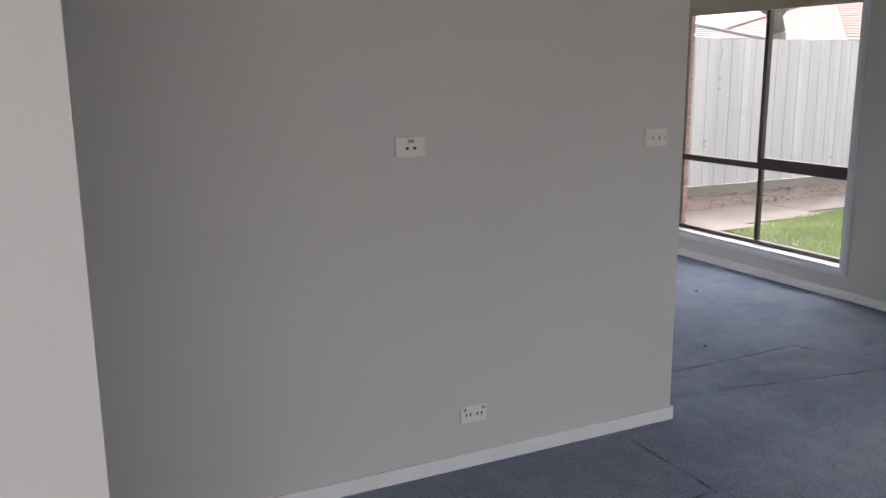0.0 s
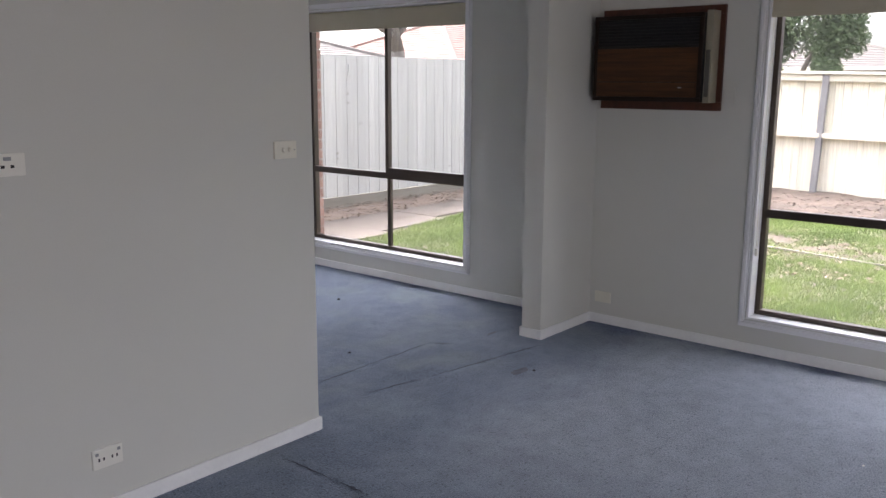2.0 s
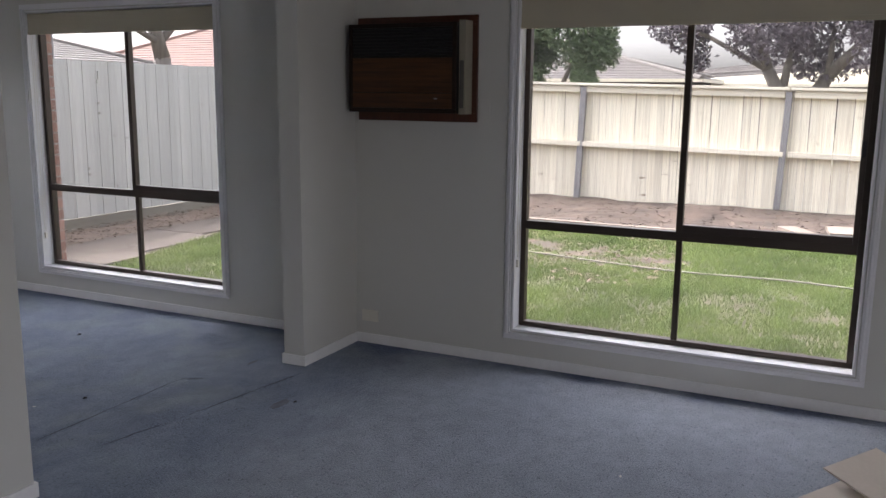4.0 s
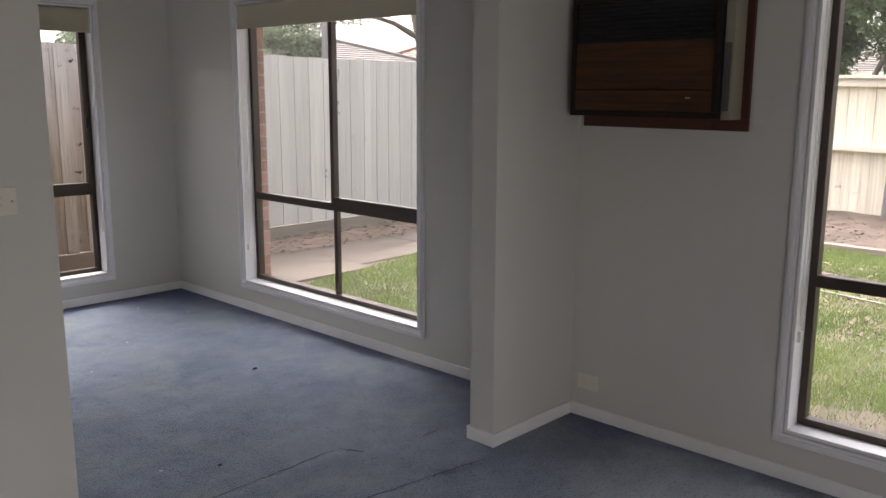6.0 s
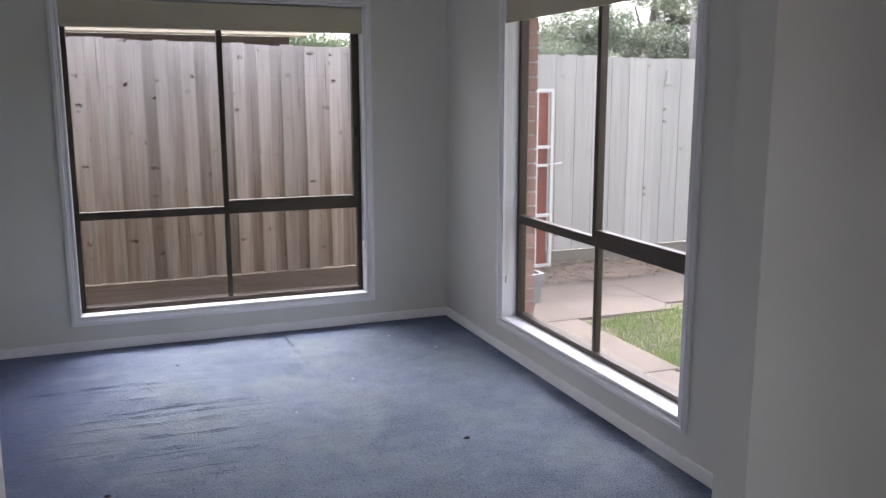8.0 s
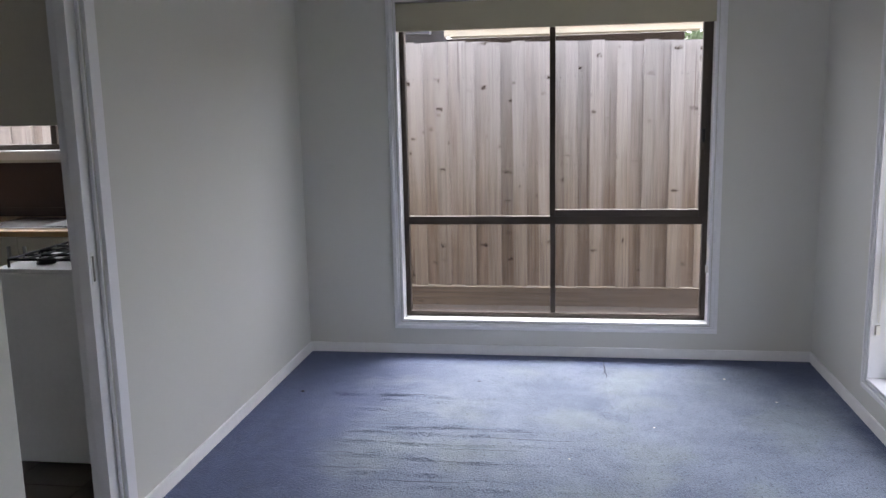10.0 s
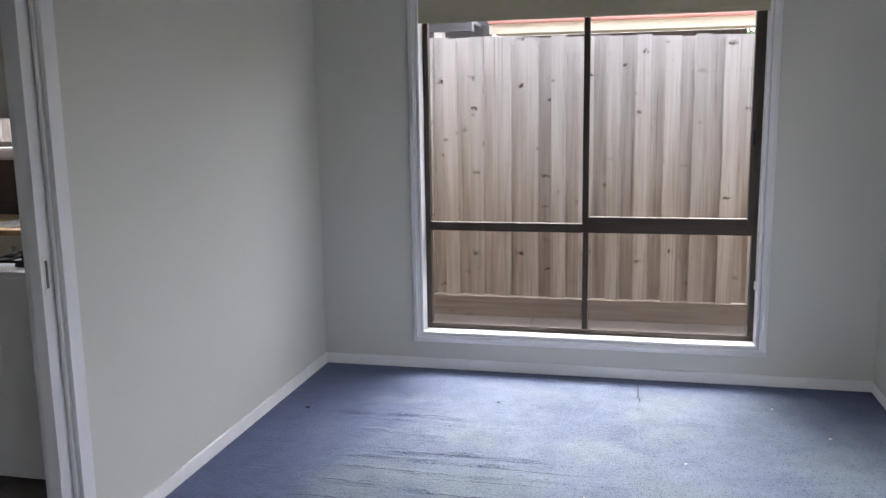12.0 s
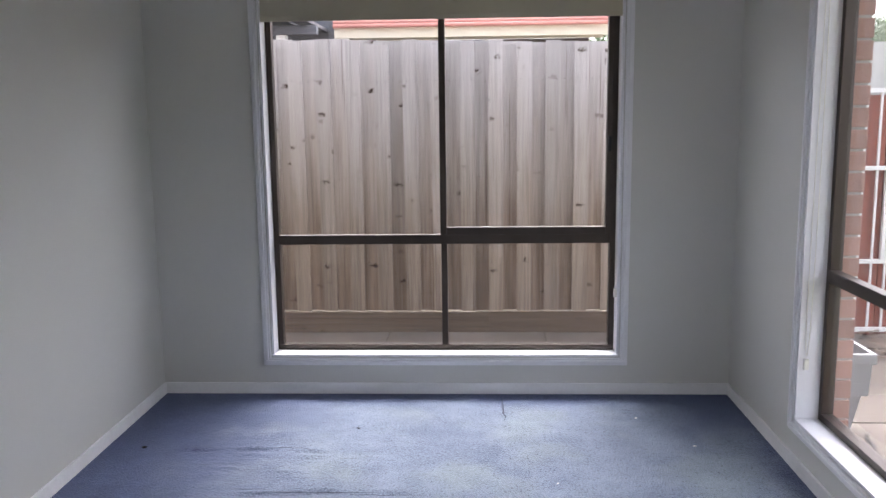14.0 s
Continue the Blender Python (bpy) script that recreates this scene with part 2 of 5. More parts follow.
WALL = material("grey-white wall paint", (0.60, 0.597, 0.555), 0.5, var=0.03, scale=0.8, fine=160, bump=0.05, spec=0.35)
CEIL = material("white ceiling paint", (0.8, 0.8, 0.78), 0.8, var=0.02, scale=0.8, fine=120, bump=0.05)
TRIM = material("white gloss trim paint", (0.77, 0.77, 0.785), 0.35, var=0.03, scale=3, fine=60, bump=0.03)
SKIRT = material("white skirting paint", (0.83, 0.83, 0.82), 0.4, var=0.05, scale=5, fine=60, bump=0.05)
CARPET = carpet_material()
ALU = material("brown anodised aluminium", (0.068, 0.052, 0.042), 0.4, var=0.1, scale=6, fine=200, bump=0.02, metal=0.4)
GLASS = glass_material("window glass", 0.002)
HAZY = glass_material("hazy window glass", 0.014)
BLIND = material("beige blind fabric", (0.50, 0.46, 0.35), 0.9, var=0.04, scale=3, fine=500, bump=0.15)
PLASTIC = material("white plastic", (0.78, 0.765, 0.70), 0.35, var=0.02, scale=6, fine=80, bump=0.0)
# top paints the brighter sky light on upper boards along with their weathering
PALING = wood_material("weathered brown paling", (0.335, 0.278, 0.228), (0.20, 0.16, 0.128), (0.065, 0.045, 0.034), 0.15, knots=0.62, top=(0.56, 0.535, 0.53))
# lapped row: browner sawn face, with the laps' shade put into its colour
SHADEDPALING = wood_material("brown sawn paling with lap shade", (0.295, 0.234, 0.186), (0.18, 0.138, 0.108), (0.055, 0.035, 0.026), 0.14, knots=0.5, top=(0.52, 0.495, 0.49))
# same fence further east: open light and glass haze put into its colour
HAZYPALING = wood_material("pale grey paling in open light and haze", (0.50, 0.50, 0.475), (0.42, 0.415, 0.39), (0.20, 0.18, 0.15), 0.08, knots=0.16)
PLINTH = wood_material("damp brown plinth board", (0.195, 0.15, 0.115), (0.13, 0.097, 0.075), (0.08, 0.07, 0.05), 0.06, along="X", knots=0.15)
GREYPLINTH = wood_material("grey weathered plinth board", (0.22, 0.205, 0.17), (0.17, 0.155, 0.125), (0.16, 0.14, 0.11), 0.06, along="X", knots=0.1)
PINE = wood_material("pale treated pine", (0.84, 0.79, 0.65), (0.62, 0.56, 0.44), (0.26, 0.20, 0.14), 0.09, knots=0.3)
PINERAIL = wood_material("pale treated pine rail", (0.72, 0.67, 0.56), (0.60, 0.55, 0.44), (0.34, 0.27, 0.19), 0.05, along="Y", knots=0.12)
POSTGREY = material("grey weathered post", (0.24, 0.23, 0.235), 0.8, var=0.15, scale=6, fine=80, bump=0.3, stretch=(3, 3, 0.5))
CONCRETE = material("weathered concrete", (0.155, 0.13, 0.11), 0.92, var=0.15, scale=2.6, fine=34, bump=0.5, spec=0.2)
LAWN = material("lawn soil and thatch", (0.105, 0.09, 0.055), 0.95, var=0.2, scale=1.3, fine=18, bump=0.7, dark=(0.085, 0.066, 0.052))
SOIL = material("dry brown soil", (0.125, 0.09, 0.07), 0.95, var=0.36, scale=2.5, fine=30, bump=0.8)
MULCH = material("leaf litter", (0.25, 0.185, 0.14), 0.95, var=0.25, scale=5, fine=40, bump=0.8)
BRICK = material("red brick", (0.42, 0.245, 0.195), 0.85, var=0.12, scale=8, fine=70, bump=0.5, tint=0.14)
MORTAR = material("grey mortar", (0.42, 0.39, 0.35), 0.95, var=0.1, scale=8, fine=90, bump=0.4)
WOODAC = material("dark walnut veneer", (0.09, 0.036, 0.012), 0.42, scale=1.0, fine=5.0, bump=0.05, stretch=(25, 2, 45), dark=(0.032, 0.014, 0.006), spec=0.35)
SURROUND = material("red-brown stained timber", (0.085, 0.025, 0.012), 0.4, scale=1.0, fine=5.0, bump=0.05, stretch=(25, 30, 4), dark=(0.05, 0.016, 0.008))
BLACKWOOD = material("near-black stained timber", (0.022, 0.012, 0.008), 0.5, scale=1.0, fine=5.0, bump=0.05, stretch=(25, 2, 30), dark=(0.010, 0.006, 0.004), spec=0.25)
DARKAC = material("black grille plastic", (0.008, 0.008, 0.009), 0.6, var=0.1, bump=0.0)

# ---- helpers for building ----
PLACE = {}


def box(bm, x0, x1, y0, y1, z0, z1, bevel=0.0):
    r = bmesh.ops.create_cube(bm, size=1.0)
    for v in r["verts"]:
        v.co = Vector((x0 + (v.co.x + 0.5) * (x1 - x0), y0 + (v.co.y + 0.5) * (y1 - y0), z0 + (v.co.z + 0.5) * (z1 - z0)))
    if bevel:
        edges = list({e for v in r["verts"] for e in v.link_edges})
        bmesh.ops.bevel(bm, geom=edges, offset=bevel, segments=2, profile=0.7, affect="EDGES")


def boxes(*rows, bevel=0.0):
    bm = bmesh.new()
    for r in rows:
        box(bm, *r, bevel=bevel)
    return bm


def tube(bm, a, b, r0, r1=None, n=10):
    """A round bar from a to b, tapered from r0 to r1."""
    a, b = Vector(a), Vector(b)
    r1 = r0 if r1 is None else r1
    m = Matrix.Translation((a + b) / 2) @ (b - a).to_track_quat("Z", "Y").to_matrix().to_4x4()
    bmesh.ops.create_cone(bm, cap_ends=True, segments=n, radius1=r0, radius2=r1, depth=(b - a).length, matrix=m)


def to_object(name, bm, mat, smooth=False):
    lo = Vector([min(v.co[i] for v in bm.verts) for i in range(3)])
    hi = Vector([max(v.co[i] for v in bm.verts) for i in range(3)])
    at = Vector(((lo.x + hi.x) / 2, (lo.y + hi.y) / 2, lo.z))
    bmesh.ops.translate(bm, verts=bm.verts, vec=-at)
    bmesh.ops.recalc_face_normals(bm, faces=bm.faces)
    me = bpy.data.meshes.new(name)
    bm.to_mesh(me)
    bm.free()
    if smooth:
        me.shade_smooth()
    me.materials.append(mat)
    ob = new(name, me)
    ob.location = at
    PLACE[ob] = at
    return ob


def part(name, bm, mat, parent, label="", smooth=False):
    """bm, in world metres, as one mesh under a thing or a part."""
    ob = to_object(name, bm, mat, smooth)
    ob.parent = parent
    ob.location = PLACE[ob] - PLACE[parent]
    return tagged(ob, label=label)


def thing(name, at, label, category, group="", kind=""):
    ob = new(name)
    ob.empty_display_size = 0.1
    ob.location = at
    PLACE[ob] = Vector(at)
    return tagged(ob, label=label, category=category, group=group, kind=kind)


def solid(name, bm, mat, label="", category="", kind="", group="", smooth=False):
    return tagged(to_object(name, bm, mat, smooth), label=label, category=category, kind=kind, group=group)


def structure(name, bm, mat, label):
    return solid(name, bm, mat, label=label, kind="structure")


# ---- plan ----
XE, YN, XW = 5.105, 6.722, 2.062       # inner faces of the east, north and west walls
HEAD, CEILING, GZ = 2.15, 2.42, -0.05
YS0, YS1 = 2.918, 3.03                 # the wall between the two rooms
W_N = (2.662, 4.520)                  # window openings along their walls
W_E = (3.986, 5.778)
W_F = (0.029, 1.859)
SILL = 0.206
WEND, NIB, NIBN = 2.681, 4.512, 3.056  # free end of the divider; end and north face of the nib

structure("wall_north", boxes((-2.2, -0.33, YN, YN + 0.11, GZ, CEILING), (1.05, W_N[0], YN, YN + 0.11, GZ, CEILING), (W_N[1], XE + 0.11, YN, YN + 0.11, GZ, CEILING),
    (-0.33, 1.05, YN, YN + 0.11, GZ, 1.285), (-0.33, 1.05, YN, YN + 0.11, 2.25, CEILING),
    (W_N[0], W_N[1], YN, YN + 0.11, GZ, SILL), (W_N[0], W_N[1], YN, YN + 0.11, HEAD, CEILING)), WALL, "pale grey painted plaster wall with a window")
structure("wall_east", boxes((XE, XE + 0.11, -3.2, W_F[0], GZ, CEILING), (XE, XE + 0.11, W_F[1], W_E[0], GZ, CEILING), (XE, XE + 0.11, W_E[1], YN, GZ, CEILING),
    (XE, XE + 0.11, W_F[0], W_F[1], GZ, SILL), (XE, XE + 0.11, W_F[0], W_F[1], HEAD, CEILING),
    (XE, XE + 0.11, W_E[0], W_E[1], GZ, SILL), (XE, XE + 0.11, W_E[0], W_E[1], HEAD, CEILING)), WALL, "pale grey painted plaster wall with two windows")
structure("wall_divider", boxes((-2.2, WEND, YS0, YS1, GZ, CEILING)), WALL, "pale grey plaster dividing wall with a free end")
structure("wall_nib", boxes((NIB, XE, YS0, NIBN, GZ, CEILING)), WALL, "short pale grey nib wall beside the opening")
DOOR = (3.64, 4.40)
structure("wall_west", boxes((XW - 0.11, XW, YS1, DOOR[0], GZ, CEILING), (XW - 0.012, XW, DOOR[1], 4.5, GZ, CEILING), (XW - 0.11, XW - 0.068, DOOR[1], 4.5, GZ, CEILING), (XW - 0.11, XW, 4.5, YN, GZ, CEILING), (XW - 0.11, XW, DOOR[0], DOOR[1], 2.06, CEILING)), WALL,
    "pale grey plaster wall with a kitchen doorway")
structure("wall_hall", boxes((-2.2, 0.21, 1.195, 1.305, GZ, CEILING)), WALL, "pale grey plaster wall ending at a corner")
structure("wall_south", boxes((-2.2, -2.05, -3.31, -3.2, GZ, CEILING), (1.45, XE + 0.11, -3.31, -3.2, GZ, CEILING), (-2.05, 1.45, -3.31, -3.2, 2.1, CEILING)), WALL, "pale grey plaster wall with a wide patio doorway")
# unseen opening added in the far wall to brighten the kitchen
structure("wall_far_west", boxes((-2.31, -2.2, -3.31, 4.8, GZ, CEILING), (-2.31, -2.2, 5.6, YN + 0.11, GZ, CEILING), (-2.31, -2.2, 4.8, 5.6, GZ, 0.95), (-2.31, -2.2, 4.8, 5.6, 2.0, CEILING)), WALL, "pale grey plaster wall with an unseen opening that lights the kitchen")
structure("ceiling", boxes((-2.31, XE + 0.3, -3.5, YN + 0.3, CEILING, CEILING + 0.12)), CEIL, "flat white plasterboard ceiling")
# unseen overhang added to shade the lower part of the side fence
structure("roof_eaves", boxes((-2.8, XE + 0.68, -3.8, YN + 0.66, CEILING + 0.125, CEILING + 0.2)), TRIM, "unseen white-lined eaves added to shade the side fence")


def skirting(name, rows):
    bm = bmesh.new()
    for x0, x1, y0, y1 in rows:
        box(bm, x0, x1, y0, y1, 0.0, 0.062, bevel=0.005)
    return structure(name, bm, SKIRT, "white painted timber skirting board, chipped")


T = 0.012
skirting("baseboard_north", [(XW, XE, YN - T, YN)])
skirting("baseboard_east", [(XE - T, XE, NIBN, YN - T), (XE - T, XE, -3.2, YS0)])
skirting("baseboard_west", [(XW, XW + T, DOOR[1] + 0.07, YN - T), (XW, XW + T, YS1 + T, DOOR[0] - 0.07)])
skirting("baseboard_divider", [(-2.2, WEND + T, YS0 - T, YS0), (WEND, WEND + T, YS0, YS1), (XW, WEND + T, YS1, YS1 + T)])
skirting("baseboard_nib", [(NIB - T, XE - T, YS0 - T, YS0), (NIB - T, NIB, YS0, NIBN), (NIB - T, XE - T, NIBN, NIBN + T)])


# ---- carpet, with its ripples, seams and dents ----
def carpet():
    rng = random.Random(4)
    ripples = []
    for y0, x0, x1, h in ((5.95, 2.35, 3.15, 0.008), (5.87, 2.6, 3.4, 0.004), (5.74, 2.4, 3.2, 0.004), (5.49, 2.72, 3.55, 0.008), (5.42, 2.55, 3.6, 0.006), (5.31, 2.5, 3.9, 0.005), (5.16, 2.5, 3.7, 0.006), (4.99, 2.6, 3.5, 0.005), (4.85, 2.8, 4.0, 0.004), (4.65, 2.9, 3.6, 0.004)):
        ripples.append((y0, x0, x1, h, rng.uniform(-0.05, 0.05), rng.uniform(0, 6)))
    seams = [((3.05, 3.375), (4.01, 3.39)), ((4.01, 3.39), (4.08, 3.25)), ((3.13, 3.07), (4.4, 2.85)), ((2.375, 2.81), (2.37, 2.3)), ((2.05, 2.3), (2.37, 2.3)), ((3.89, 6.6), (3.92, 5.7))]

    def height(x, y):
        z = 0.0015 * noise.noise((x * 3, y * 3, 0)) + 0.0016 * noise.noise((x * 17, y * 17, 2))
        for y0, x0, x1, h, slope, ph in ripples:
            if x0 < x < x1:
                w = math.sin(math.pi * (x - x0) / (x1 - x0)) ** 0.6
                d = y - y0 - slope * (x - x0) - 0.012 * math.sin(7 * x + ph)
                z += 1.7 * h * w * (0.55 + 0.45 * math.sin(23 * x + ph)) * (math.exp(-(d / 0.012) ** 2) - 0.8 * math.exp(-((d + 0.02) / 0.010) ** 2))
        for (ax, ay), (bx, by) in seams:
            ux, uy = bx - ax, by - ay
            s = max(0, min(1, ((x - ax) * ux + (y - ay) * uy) / (ux * ux + uy * uy)))
            d = math.hypot(x - ax - s * ux, y - ay - s * uy)
            if d < 0.05:
                z -= 0.013 * math.exp(-(d / 0.012) ** 2) * (0.6 + 0.4 * math.sin(31 * s))
        return z

    def sheet(x0, x1, y0, y1, step):
        nx, ny = round((x1 - x0) / step), round((y1 - y0) / step)
        vs = [(x0 + (x1 - x0) * i / nx, y0 + (y1 - y0) * j / ny) for j in range(ny + 1) for i in range(nx + 1)]
        fs = [(j * (nx + 1) + i, j * (nx + 1) + i + 1, (j + 1) * (nx + 1) + i + 1, (j + 1) * (nx + 1) + i) for j in range(ny) for i in range(nx)]
        return [(x, y, height(x, y)) for x, y in vs], fs

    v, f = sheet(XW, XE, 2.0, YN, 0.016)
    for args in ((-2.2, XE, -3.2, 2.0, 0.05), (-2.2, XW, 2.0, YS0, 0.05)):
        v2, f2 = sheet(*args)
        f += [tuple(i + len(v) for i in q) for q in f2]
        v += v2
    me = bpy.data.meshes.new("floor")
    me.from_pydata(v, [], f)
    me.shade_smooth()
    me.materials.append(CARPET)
    ob = new("floor", me)
    PLACE[ob] = Vector((0, 0, 0))
    return tagged(ob, label="worn blue cut-pile carpet with ripples and seams", kind="structure")


def creases(floor):
    """Dark uneven lines in the pile: fold shade painted along the ripples, worn seams; and two stains."""
    FOLDSHADE = material("shade in the carpet folds", (0.05, 0.055, 0.085), 1.0, var=0.3, scale=30, fine=200, bump=0.3)
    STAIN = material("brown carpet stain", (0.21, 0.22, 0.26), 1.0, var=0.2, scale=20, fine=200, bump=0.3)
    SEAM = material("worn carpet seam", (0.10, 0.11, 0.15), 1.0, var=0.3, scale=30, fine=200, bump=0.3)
    rng = random.Random(17)

    # dirt is the sliver's material; by default the shade painted in the folds
    def sliver(x0, y0, x1, y1, wide, dirt=FOLDSHADE):
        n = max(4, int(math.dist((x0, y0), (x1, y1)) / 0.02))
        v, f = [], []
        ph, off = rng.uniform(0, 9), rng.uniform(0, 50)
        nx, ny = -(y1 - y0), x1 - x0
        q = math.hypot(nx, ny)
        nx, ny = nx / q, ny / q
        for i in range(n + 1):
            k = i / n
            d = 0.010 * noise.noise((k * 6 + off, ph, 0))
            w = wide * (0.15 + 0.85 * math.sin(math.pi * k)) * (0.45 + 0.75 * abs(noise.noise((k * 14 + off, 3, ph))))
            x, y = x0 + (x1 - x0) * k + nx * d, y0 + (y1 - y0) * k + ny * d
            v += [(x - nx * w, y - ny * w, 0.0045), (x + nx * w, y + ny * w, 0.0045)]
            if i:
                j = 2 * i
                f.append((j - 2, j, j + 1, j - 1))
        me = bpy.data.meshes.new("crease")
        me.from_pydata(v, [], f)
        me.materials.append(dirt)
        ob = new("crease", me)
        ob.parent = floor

    # dark slivers paint the shade in the ripples' folds
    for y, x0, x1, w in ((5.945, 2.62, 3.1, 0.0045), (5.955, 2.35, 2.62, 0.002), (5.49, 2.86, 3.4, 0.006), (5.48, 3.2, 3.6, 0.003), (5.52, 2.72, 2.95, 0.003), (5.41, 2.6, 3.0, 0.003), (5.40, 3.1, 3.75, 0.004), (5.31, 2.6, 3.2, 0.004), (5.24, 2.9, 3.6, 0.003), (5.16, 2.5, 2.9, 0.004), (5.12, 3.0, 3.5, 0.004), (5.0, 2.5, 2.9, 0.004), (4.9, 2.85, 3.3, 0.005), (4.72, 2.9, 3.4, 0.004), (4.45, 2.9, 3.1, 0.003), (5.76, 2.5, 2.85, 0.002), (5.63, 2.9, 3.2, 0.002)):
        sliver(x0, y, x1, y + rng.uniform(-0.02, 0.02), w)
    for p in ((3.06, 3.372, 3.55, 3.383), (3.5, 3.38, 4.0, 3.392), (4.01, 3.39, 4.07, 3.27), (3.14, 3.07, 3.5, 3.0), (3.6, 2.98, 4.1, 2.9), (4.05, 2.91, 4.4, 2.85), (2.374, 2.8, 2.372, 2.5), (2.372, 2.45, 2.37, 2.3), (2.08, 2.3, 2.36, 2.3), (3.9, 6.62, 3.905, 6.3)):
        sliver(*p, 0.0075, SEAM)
    for cx, cy, rx, ry in ((3.94, 2.67, 0.075, 0.03), (4.42, 3.22, 0.05, 0.012)):
        bm = bmesh.new()
        ring = [bm.verts.new((cx + rx * math.cos(a) * (1 + 0.35 * noise.noise((cx * 9, math.cos(a) * 2, math.sin(a) * 2))), cy + ry * math.sin(a) * (1 + 0.35 * noise.noise((cy * 9, math.cos(a) * 2, math.sin(a) * 2))), 0.0045)) for a in [0.2 * i for i in range(31)]]
        bm.faces.new(ring)
        part("stain", bm, STAIN, floor)


creases(carpet())
structure("floor_slab", boxes((-2.31, XE + 0.25, -3.31, YN + 0.25, -0.3, -0.02)), CONCRETE, "concrete house slab")


# ---- windows ----
def window(name, origin, turn, width, blind_z, label, shift=0.005, glass=None):
    """An opening width wide; local u runs right as seen from inside, v outwards, origin at its left end on the inner wall face."""
    m = Matrix.Translation(origin) @ Matrix.Rotation(turn, 4, "Z")
    root = thing(name, m @ Vector((width / 2, 0.06, SILL)), label, "window", kind="structure")

    def add(pname, rows, mat, bevel=0.0, parent=root, lab=""):
        bm = boxes(*rows, bevel=bevel)
        bmesh.ops.transform(bm, matrix=m, verts=bm.verts)
        return part(pname, bm, mat, parent, lab)

    z0, z1, w = SILL, HEAD, width
    a, q = 0.045, 0.005                # width of the architrave, and the groove between it and the reveal
    for rows in ([(-a, w + a, -0.016, 0.0, z0 - a, z0 - q)], [(-a, w + a, -0.016, 0.0, z1 + q, z1 + a)], [(-a, -q, -0.016, 0.0, z0 - q, z1 + q)], [(w + q, w + a, -0.016, 0.0, z0 - q, z1 + q)]):
        add("architrave", rows, TRIM, 0.005, lab="white painted architrave")
    for rows in ([(-0.034, w + 0.034, -0.024, -0.015, z0 - 0.034, z0 - 0.016)], [(-0.034, -0.016, -0.024, -0.015, z0 - 0.016, z1 + 0.016)], [(w + 0.016, w + 0.034, -0.024, -0.015, z0 - 0.016, z1 + 0.016)]):
        add("architrave_bead", rows, TRIM, 0.006)
    g = 0.014
    for rows in ([(0, w, -0.010, 0.115, z0, z0 + g)], [(0, w, -0.010, 0.115, z1 - g, z1)], [(0, g, -0.010, 0.115, z0 + g, z1 - g)], [(w - g, w, -0.010, 0.115, z0 + g, z1 - g)]):
        add("reveal_lining", rows, TRIM, 0.003, lab="white painted timber reveal")
    # aluminium
    b, fz0, fz1, v0, v1 = 0.016, z0 + g, z1 - g, 0.085, 0.135
    u0, u1 = g, w - g
    mid, tz = w / 2 + shift, 0.833
    fw = 0.030
    outer = add("window_frame", [(u0, u1, v0, v1, fz0, fz0 + fw), (u0, u1, v0, v1, fz1 - fw, fz1), (u0, u0 + fw, v0, v1, fz0 + fw, fz1 - fw), (u1 - fw, u1, v0, v1, fz0 + fw, fz1 - fw)], ALU, 0.003, lab="dark brown aluminium frame")
    add("transom", [(u0 + fw, u1 - fw, v0 - 0.004, v1 - 0.01, tz - 0.028, tz + 0.022)], ALU, 0.004)
    add("mullion", [(mid - 0.016, mid + 0.016, v0 + 0.006, v1 - 0.012, fz0 + fw, tz - 0.028)], ALU, 0.003)
    sash = add("sliding_sash", [(mid - 0.019, mid + 0.015, v0 - 0.012, v1 - 0.02, tz + 0.022, fz1 - fw), (u1 - fw - 0.026, u1 - fw, v0 - 0.012, v1 - 0.02, tz + 0.022, fz1 - fw),
        (mid + 0.015, u1 - fw - 0.026, v0 - 0.012, v1 - 0.02, tz + 0.022, tz + 0.062), (mid + 0.015, u1 - fw - 0.026, v0 - 0.012, v1 - 0.02, fz1 - fw - 0.03, fz1 - fw)], ALU, 0.003, lab="dark brown sliding sash")
    add("latch", [(u1 - fw - 0.022, u1 - fw - 0.004, v0 - 0.030, v0 - 0.012, 1.29, 1.37)], DARKAC, 0.004, parent=sash, lab="black sash latch")
    gv = v0 + 0.022
    for rows in ((u0 + fw, mid - 0.016, gv + 0.012, gv + 0.016, tz + 0.022, fz1 - fw), (mid + 0.015, u1 - fw - 0.026, gv - 0.008, gv - 0.004, tz + 0.062, fz1 - fw - 0.03),
        (u0 + fw, mid - 0.016, gv, gv + 0.004, fz0 + fw, tz - 0.028), (mid + 0.016, u1 - fw, gv, gv + 0.004, fz0 + fw, tz - 0.028)):
        add("pane", [rows], glass or GLASS)
    # roller blind, drawn a little way down
    bl = thing("roller_blind", m @ Vector((width / 2, 0.03, blind_z)), "beige fabric roller blind, rolled nearly up in a window", "blind", group="roller blinds")

    def addb(pname, rows, mat, bevel=0.0, lab=""):
        bm = boxes(*rows, bevel=bevel)
        bmesh.ops.transform(bm, matrix=m, verts=bm.verts)
        return part(pname, bm, mat, bl, lab)

    addb("fabric", [(0.006, w - 0.006, 0.004, 0.0065, blind_z + 0.02, z1 - 0.022)], BLIND)
    addb("bottom_rail", [(0.004, w - 0.004, -0.001, 0.012, blind_z, blind_z + 0.026)], BLIND, 0.003)
    bm = bmesh.new()
    tube(bm, m @ Vector((0.02, 0.035, z1 - 0.05)), m @ Vector((w - 0.02, 0.035, z1 - 0.05)), 0.028, n=16)
    part("roller_tube", bm, BLIND, bl, smooth=True)
    return m


